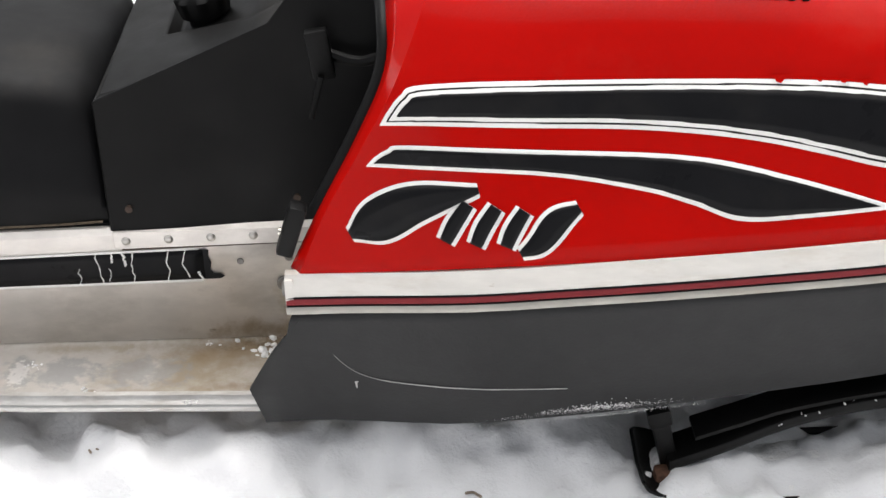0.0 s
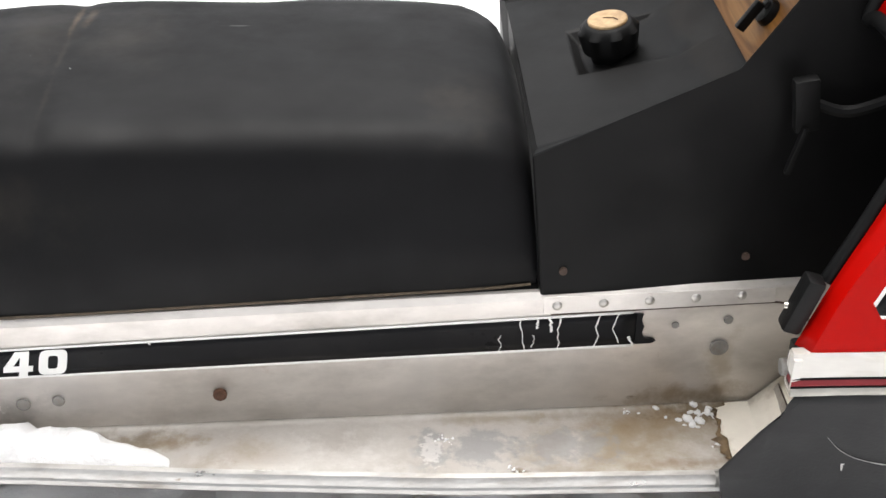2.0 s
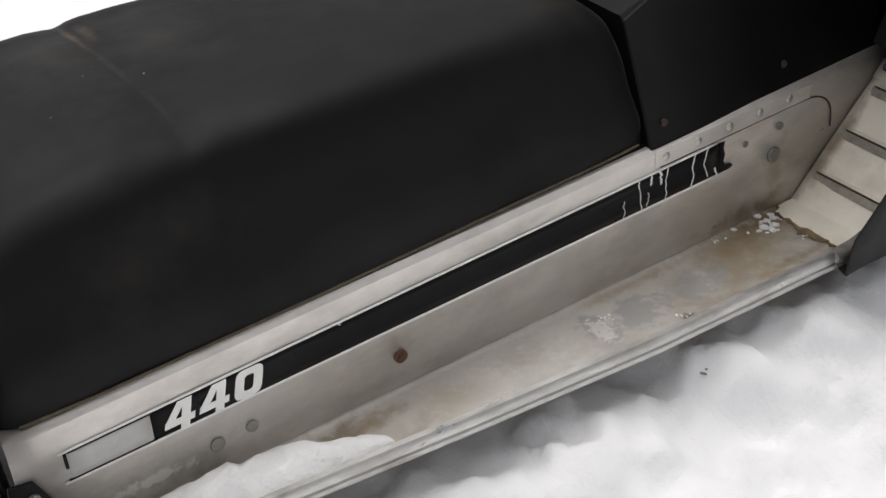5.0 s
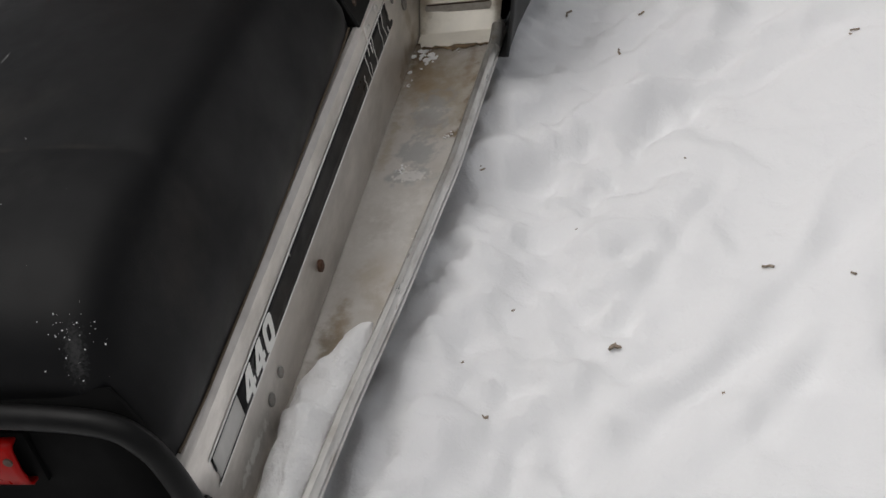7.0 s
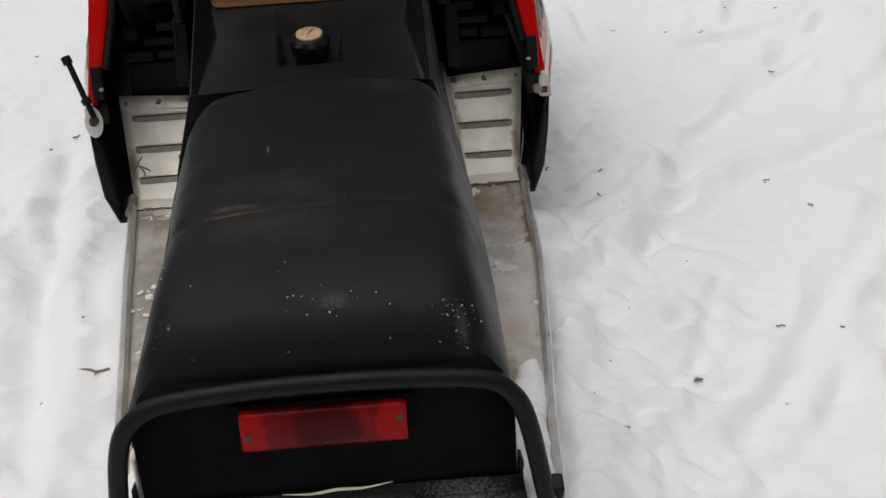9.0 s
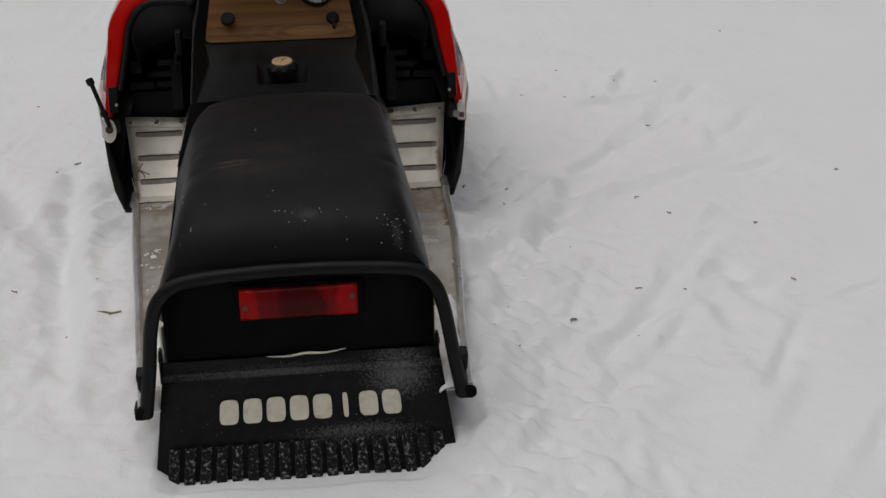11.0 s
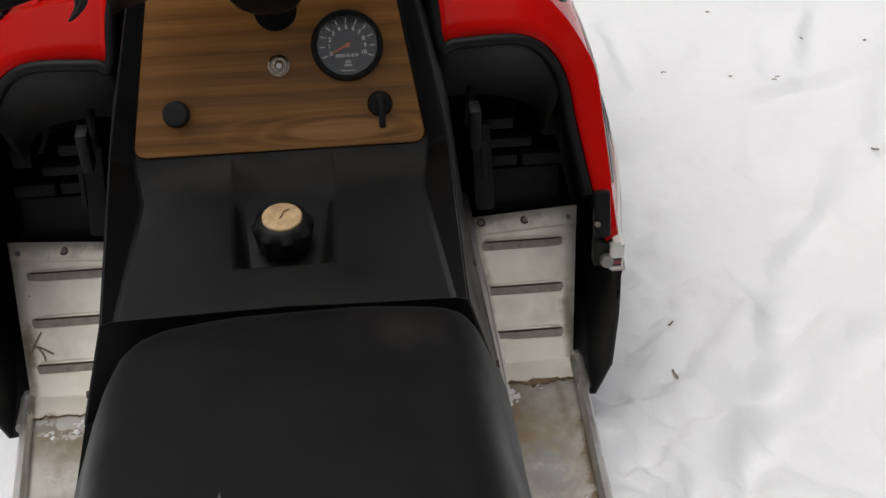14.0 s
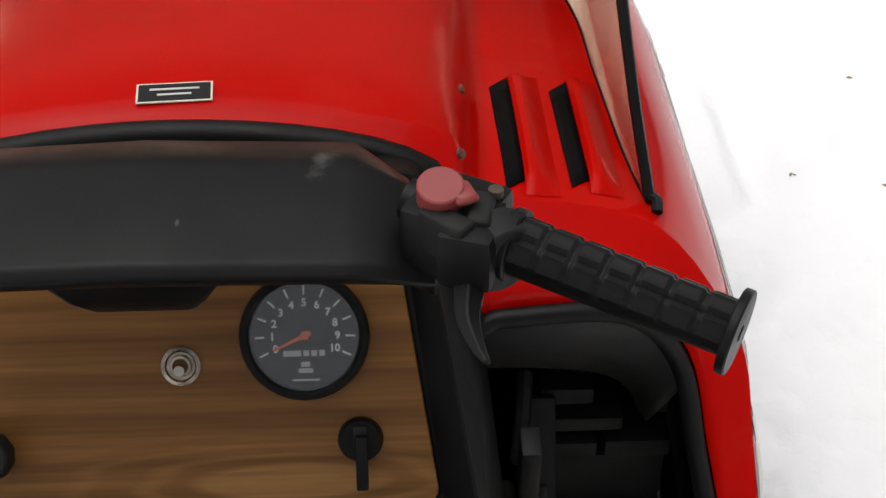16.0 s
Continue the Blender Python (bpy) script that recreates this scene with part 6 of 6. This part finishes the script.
bm = bmesh.new()
skin(bm, [[flap_at(y, z, 0.0015 * math.sin(y * 20 + z * 30)) for y in np.linspace(-.226, .226, 15)] for z in np.linspace(.188, -.03, 12)])
flap = part("snow_flap", bm, M_FLAP, sled, "black rubber snow flap dusted with frost")
mod = flap.modifiers.new("sheet", "SOLIDIFY")
mod.thickness, mod.offset = 0.006, -1
bm = bmesh.new()
skin(bm, [[flap_at(y, z, l) for y in np.linspace(-.224, .224, 9)] for z, l in ((.170, .004), (.167, .007), (.160, .007), (.157, .004))])
part("flap_fold", bm, M_FLAP, flap)
for k in range(18):
    y = -.20 + .40 * k / 17
    bm = bmesh.new()
    rws = []
    for z in np.linspace(.046, -.03, 5):
        rws.append([flap_at(y + a, z, l) for a, l in ((-.0085, .004), (-.0070, .0085), (.0070, .0085), (.0085, .004))])
    skin(bm, rws)
    part("flap_rib", bm, M_RIB, flap, "rubber rib rimmed with frost")
# worn maker's mark on the flap: a row of plain raised blocks
for k in range(8):
    yc = .124 - .2915 * (k + 0.5) / 8
    w = 0.0042 if k == 5 else 0.0148
    bm = bmesh.new()
    slab(bm, [flap_at(yc - CY + math.copysign(abs(math.cos(a)) ** 0.5, math.cos(a)) * w, .101 + math.copysign(abs(math.sin(a)) ** 0.5, math.sin(a)) * .0205, .0030) for a in (2 * math.pi * q / 24 for q in range(24))], (-1, 0, 0), 0.0025)
    part("flap_mark", bm, M_CREAM, flap, "cream raised block of the flap mark")

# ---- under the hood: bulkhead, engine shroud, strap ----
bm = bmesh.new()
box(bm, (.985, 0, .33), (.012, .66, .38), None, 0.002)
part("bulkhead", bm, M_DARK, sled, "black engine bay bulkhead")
for side in (-1, 1):
    bm = bmesh.new()
    box(bm, (.785, side * .302, .270), (.120, .112, .095), None, 0.008)
    shroud = part("engine_shroud", bm, M_SHROUD, sled, "dusty black finned engine shroud")
    for x, y0, y1, z, h in ((.768, .250, .294, .381, .016), (.762, .246, .318, .355, .014), (.756, .246, .298, .332, .016), (.758, .304, .358, .330, .018), (.772, .330, .356, .372, .030)):
        bm = bmesh.new()
        box(bm, (x, side * (y0 + y1) / 2, z), (.086, y1 - y0, h), Matrix.Rotation(radians(5), 4, "Y"), 0.004)
        part("fin", bm, M_SHROUD, shroud)
    for y, z in ((.335, .402),):
        bm = bmesh.new()
        rod(bm, (.722, side * y, z), (.745, side * y, z - .004), 0.006, 8)
        part("engine_bolt", bm, M_STEEL, shroud)
    bm = bmesh.new()
    box(bm, (.705, side * .250, .335), (.020, .026, .115), Matrix.Rotation(radians(24), 4, "Y"), 0.005)
    part("engine_bracket", bm, M_SHROUD, sled, "dark metal engine bracket")
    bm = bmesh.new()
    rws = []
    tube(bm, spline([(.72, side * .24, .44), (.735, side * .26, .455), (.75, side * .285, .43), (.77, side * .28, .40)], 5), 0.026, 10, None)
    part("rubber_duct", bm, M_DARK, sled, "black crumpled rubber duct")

for side in (-1, 1):
    bm = bmesh.new()
    top = [Vector((.646, side * .192, .545)), Vector((.642, side * .25, .547)), Vector((.646, side * .30, .535)), Vector((.646, side * .328, .514)), Vector((.636, side * .344, .490))]
    skin(bm, [spline(top, 4), spline([p + Vector((.026, -side * .002 * i, -.050)) for i, p in enumerate(top)], 4), spline([p + Vector((.056, -side * .003 * i, -.098)) for i, p in enumerate(top)], 4)])
    lip = part("hood_lip", bm, M_LIP, sled, "dark grey inner lip under the hood edge")
    mod = lip.modifiers.new("sheet", "SOLIDIFY")
    mod.thickness = 0.004

# hood hold-down on the left: off-white plate with a black rod
bm = bmesh.new()
tube(bm, spline([(.520, .388, .300), (.533, .400, .330), (.560, .424, .392)], 5), 0.0052, 10)
rod(bm, (.558, .423, .388), (.564, .428, .398), 0.0085, 12)
rod(bm, (.530, .397, .324), (.534, .401, .331), 0.0085, 12)
part("hold_down_rod", bm, M_BLACK, sled, "black hood hold-down rod with a flared tip")
bm = bmesh.new()
slab(bm, [(.530 + .005 * math.sin(a), .392 + .016 * math.cos(a), .288 + .026 * math.sin(a)) for a in (2 * math.pi * k / 20 for k in range(20))], (-1, 0, 0), 0.004)
hold_plate = part("hold_down_plate", bm, M_WHITE, sled, "off-white rounded hold-down plate", bevel=0.001)
bm = bmesh.new()
rod(bm, (.528, .391, .292), (.517, .390, .294), 0.0085, 14)
part("plate_bolt", bm, M_SCREW_GAP, hold_plate, "dark rusty bolt", bevel=0.0015)

# ---- skis with leaf springs, and the track ----
ski = tagged(new("ski"), "steel ski with a black leaf spring, part buried in snow")
ski.parent = sled


def build_ski(side):
    y0 = side * 0.39
    bm = bmesh.new()
    rws = []
    for x, z, w in ((.912, .046, .044), (.925, .038, .056), (.98, .024, .056), (1.10, .018, .058), (1.4, .018, .058), (1.75, .020, .058), (1.9, .045, .055), (2.0, .10, .045), (2.06, .16, .025)):
        lip = 0.006 if x < 1.0 else 0.016
        rws.append([Vector((x, y0 + s * w, z + l)) for s, l in ((-1, lip), (-.95, .002), (-.4, -.002), (0, -.006), (.4, -.002), (.95, .002), (1, lip))])
    cols = [spline([r[j] for r in rws], 4) for j in range(7)]
    skin(bm, [[c[i] for c in cols] for i in range(len(cols[0]))])
    runner = part("ski_runner", bm, M_BLACK, ski, "black-edged steel ski runner")
    mod = runner.modifiers.new("sheet", "SOLIDIFY")
    mod.thickness = 0.003
    bm = bmesh.new()
    ln = spline([(.945, 0, .052), (1.0, 0, .075), (1.08, 0, .112), (1.18, 0, .135), (1.30, 0, .140), (1.42, 0, .130), (1.52, 0, .105), (1.62, 0, .06)], 6)
    skin(bm, [[Vector((p.x, y0 + a, p.z + b)) for a, b in ((-.022, -.007), (.022, -.007), (.024, 0), (.022, .007), (-.022, .007), (-.024, 0))] for p in ln], True, True)
    part("leaf_spring", bm, M_BLACK, ski, "black leaf spring", bevel=0.001)
    bm = bmesh.new()
    ln = spline([(.972, 0, .088), (1.02, 0, .106), (1.08, 0, .127), (1.2, 0, .149), (1.3, 0, .155), (1.4, 0, .146)], 5)
    skin(bm, [[Vector((p.x, y0 + a, p.z + b)) for a, b in ((-.018, -.0025), (.018, -.0025), (.018, .0025), (-.018, .0025))] for p in ln], True, True)
    part("leaf_spring", bm, M_BLACK, ski)
    bm = bmesh.new()
    box(bm, (.942, y0 + side * .0, .072), (.020, .020, .080), Matrix.Rotation(radians(-14), 4, "Y"), 0.003)
    box(bm, (.932, y0 + side * .0, .112), (.026, .030, .022), Matrix.Rotation(radians(-14), 4, "Y"), 0.004)
    part("spring_bracket", bm, M_BLACK, ski, "black spring bracket")
    bm = bmesh.new()
    box(bm, (.952, y0 + side * .020, .036), (.045, .022, .022), None, 0.006)
    part("bracket_foot", bm, M_RUST, ski, "rusty bracket foot")
    bm = bmesh.new()
    rod(bm, (1.30, y0, .13), (1.30, y0 * 0.92, .30), 0.02, 14)
    part("spindle", bm, M_BLACK, ski)


for side in (-1, 1):
    build_ski(side)

bm = bmesh.new()
loop = [(.70, 0, .06), (.74, 0, .13), (.69, 0, .20), (.50, 0, .215), (-.10, 0, .215), (-.25, 0, .20), (-.30, 0, .13), (-.24, 0, .04), (-.10, 0, -.015), (.2, 0, -.02), (.50, 0, -.01)]
ln = spline(loop + loop[:1], 5)
skin(bm, [[Vector((p.x, y, p.z)) for y in np.linspace(-.19, .19, 5)] for p in ln])
track = part("track", bm, M_BLACK, sled, "black rubber drive track")
mod = track.modifiers.new("belt", "SOLIDIFY")
mod.thickness = 0.012
for i in range(0, len(ln) - 1, 3):
    bm = bmesh.new()
    d = (ln[i + 1] - ln[i]).normalized()
    ang = math.atan2(d.z, d.x)
    nrm = Vector((d.z, 0, -d.x))
    box(bm, ln[i] + nrm * (0.012 if ln[i].z < 0.18 else -0.012), (.012, .36, .016), Matrix.Rotation(-ang, 4, "Y"), 0.002)
    part("track_lug", bm, M_BLACK, track)

# ---- snow lying on the machine ----
def snow_lump(name, outline, base, top, label, jag=0.006, seed=1, mat=M_CRUST, res=22):
    """A low heap over a strip: outline gives y limits at x, top its height."""
    bm = bmesh.new()
    rws = []
    xs = np.linspace(outline[0][0], outline[-1][0], res * 3)
    for x in xs:
        a = float(np.interp(x, [o[0] for o in outline], [o[1] for o in outline]))
        b = float(np.interp(x, [o[0] for o in outline], [o[2] for o in outline]))
        row = []
        for k in range(res + 1):
            t = k / res
            y = a + (b - a) * t
            edge = min(t, 1 - t) * 2
            end = min(1, (outline[-1][0] - x) / 0.10) * min(1, (x - outline[0][0]) / 0.04 + 0.1)
            h = top * (1 - (1 - edge) ** 2.2) ** 0.6 * max(end, 0.0) ** 0.6
            h *= 1 + 0.35 * bump_noise(x, y, 14, seed) + 0.3 * bump_noise(x, y, 45, seed + 3) + 0.15 * bump_noise(x, y, 110, seed + 5)
            row.append((x + jag * bump_noise(x, y, 30, seed + 8), y + jag * (0.9 * bump_noise(x, y, 40, seed + 9) + 0.5 * bump_noise(x, y, 90, seed + 12)) * (1 if 0 < k < res else 0.6), base + h - 0.0015))
        rws.append(row)
    skin(bm, rws)
    ob = part(name, bm, mat, None, sharp=80)
    return tagged(ob, label, "snow")


snow_lump("snow_drift", [(-.42, -.237, -.283), (-.30, -.237, -.291), (-.20, -.237, -.298), (-.16, -.238, -.302), (-.12, -.255, -.306), (-.085, -.270, -.306), (-.05, -.285, -.300)], BOARD_Z, 0.026, "white snow drift lying on the running board", seed=2)
snow_lump("snow_drift", [(-.42, .222, .245), (-.30, .224, .258), (-.2, .232, .262), (-.12, .25, .262)], BOARD_Z, 0.012, "thin crusted snow remnant on the running board", seed=5)

snow_lump("snow_drift", [(.920, -.350, -.432), (.96, -.343, -.438), (1.10, -.343, -.438), (1.30, -.345, -.436)], .026, 0.020, "snow lying in the trough of the ski", seed=9, res=14)

rnd = random.Random(21)


def crumbs(name, spots, label):
    bm = bmesh.new()
    for x, y, z, r, n_ in spots:
        for k in range(n_):
            q = r * rnd.uniform(0.3, 1.0)
            m = Matrix.Translation((x + rnd.gauss(0, r * 2.2), y + rnd.gauss(0, r * 1.4), z + q * 0.35)) @ Matrix.Rotation(rnd.random() * 6, 4, "Z") @ Matrix.Diagonal((1.3, 0.9, 0.55, 1))
            bmesh.ops.create_icosphere(bm, subdivisions=1, radius=q, matrix=m)
    for v in bm.verts:
        v.co += Vector((0, 0, 1)) * 0.0008 * bump_noise(v.co.x, v.co.y, 200, 1.0)
    ob = part(name, bm, M_CRUST, None, sharp=80)
    return tagged(ob, label, "snow", kind="stuff")


crumbs("snow_crumbs", [(.495, -.258, BOARD_Z, .006, 16), (.515, -.250, BOARD_Z, .004, 10), (.52, -.30, BOARD_Z, .0025, 6), (.30, -.325, BOARD_Z, .0025, 8), (.235, -.275, BOARD_Z, .0022, 14), (.10, -.318, BOARD_Z, .003, 6), (.43, -.245, BOARD_Z, .002, 8)],
       "crumbs of ice and snow on the running board")
crumbs("snow_crumbs", [(.505, .285, BOARD_Z, .005, 10), (.495, .32, BOARD_Z, .004, 7), (.22, .288, BOARD_Z, .006, 10), (.16, .283, BOARD_Z, .005, 8), (.05, .275, BOARD_Z, .005, 6)],
       "crumbs of ice and snow on the running board")
# bits of snow on the ski and frost under the belly edge
crumbs("snow_crumbs", [(.945, -.395, .036, .011, 9), (.980, -.400, .034, .013, 10), (1.04, -.408, .101, .0016, 2), (1.06, -.413, .110, .0018, 3), (1.085, -.409, .120, .0020, 3), (1.10, -.413, .126, .0015, 2), (1.13, -.410, .134, .0018, 3), (1.16, -.412, .139, .0014, 2)], "snow lumps caught on the ski and spring")
verts, faces = [], []
for k in range(7500):
    x = rnd.triangular(.69, .99, .86)
    low = lerp_table(((.505, .098), (.72, .112), (.87, .130), (1.07, .158)), x)
    y = abs(trim_at(x)[0])
    u = abs(rnd.gauss(0, 0.42)) * max(0.1, 1 - abs(x - .86) / .15)
    q = 0.0003 + 0.0007 * rnd.random() ** 2
    p = Vector((x, -(y - 0.0272 + 0.0064 * u), low + 0.003 + 0.016 * u)) if rnd.random() < 0.8 else Vector((x, -(y - 0.026 - rnd.random() * 0.015), low - 0.001 - rnd.random() * 0.002))
    p += Vector((0, -0.0016, 0))
    n0 = len(verts)
    verts += [p + Vector(d) * q * rnd.uniform(0.7, 1.3) for d in ((1, 0, 0), (-1, 0, 0), (0, 1, 0), (0, -1, 0), (0, 0, 1), (0, 0, -1))]
    faces += [(n0 + a, n0 + b, n0 + c) for a, b, c in ((0, 2, 4), (2, 1, 4), (1, 3, 4), (3, 0, 4), (2, 0, 5), (1, 2, 5), (3, 1, 5), (0, 3, 5))]
me = bpy.data.meshes.new("snow_crumbs")
me.from_pydata(verts, [], faces)
me.materials.append(M_CRUST)
tagged(new("snow_crumbs", me), "fine frost along the belly pan edge", "snow", kind="stuff")

# ---- scraps lying on the snow ----
def scrap(x, y, size, kind):
    bm = bmesh.new()
    z = snow_height(x, y)
    size *= 0.65
    r = random.Random(int(x * 1000) * 7 + int(y * 1000))
    if kind == "twig":
        a = r.uniform(0, 3.1)
        pts = [Vector((x + (t - 0.5) * size * math.cos(a) + r.uniform(-1, 1) * size * 0.08, y + (t - 0.5) * size * math.sin(a) + r.uniform(-1, 1) * size * 0.08, z + 0.0025 + r.uniform(0, 0.002))) for t in (0, 0.33, 0.66, 1)]
        tube(bm, spline(pts, 3), 0.0012 + size * 0.02, 6)
        if size > 0.02:
            tube(bm, [pts[1], pts[1] + Vector((-0.3 * size * math.sin(a), 0.3 * size * math.cos(a), 0.003))], 0.001, 5)
        label, cat = "thin dry brown twig lying on the snow", "twig"
    else:
        for k in range(4):
            bmesh.ops.create_icosphere(bm, subdivisions=1, radius=size * r.uniform(0.2, 0.42), matrix=Matrix.Translation((x + r.uniform(-.4, .4) * size, y + r.uniform(-.4, .4) * size, z + size * 0.15)) @ Matrix.Rotation(r.random() * 6, 4, "Z") @ Matrix.Diagonal((1.5, .55, .5, 1)))
        label, cat = "small dark seed scrap lying on the snow", "plant scrap"
    tagged(part("twig" if kind == "twig" else "plant_scrap", bm, M_DIRT, None), label, cat, "scraps on the snow")


for x, y, s in ((.306, -.357, .013), (.005, -.555, .018), (-.116, -.422, .010), (-.058, -.675, .007), (-.043, -.387, .006), (.057, -.431, .006), (.64, -.845, .009), (1.66, -1.03, .012), (1.64, -1.16, .012), (1.50, -.93, .012), (1.545, -.712, .014), (1.52, -.84, .012),
                (1.485, -.92, .012), (1.825, -.874, .012), (2.24, -1.56, .014), (1.148, .575, .020), (1.09, .624, .012), (.306, .421, .009), (.127, .466, .008), (1.67, .764, .012), (.21, -.30 - .19, .005), (.35, -.62, .005), (.79, -1.418, .014), (.45, -1.084, .016)):
    scrap(x, y, s, "scrap")
for x, y, s in ((.62, -.514, .030), (.73, -.427, .028), (.14, -.724, .024), (.536, -.900, .026), (.656, -.85, .020), (1.213, -1.024, .020), (.150, .382, .075), (.156, -1.071, .024), (.312, .598, .024), (.124, -.821, .010), (.746, -.538, .018)):
    scrap(x, y, s, "twig")
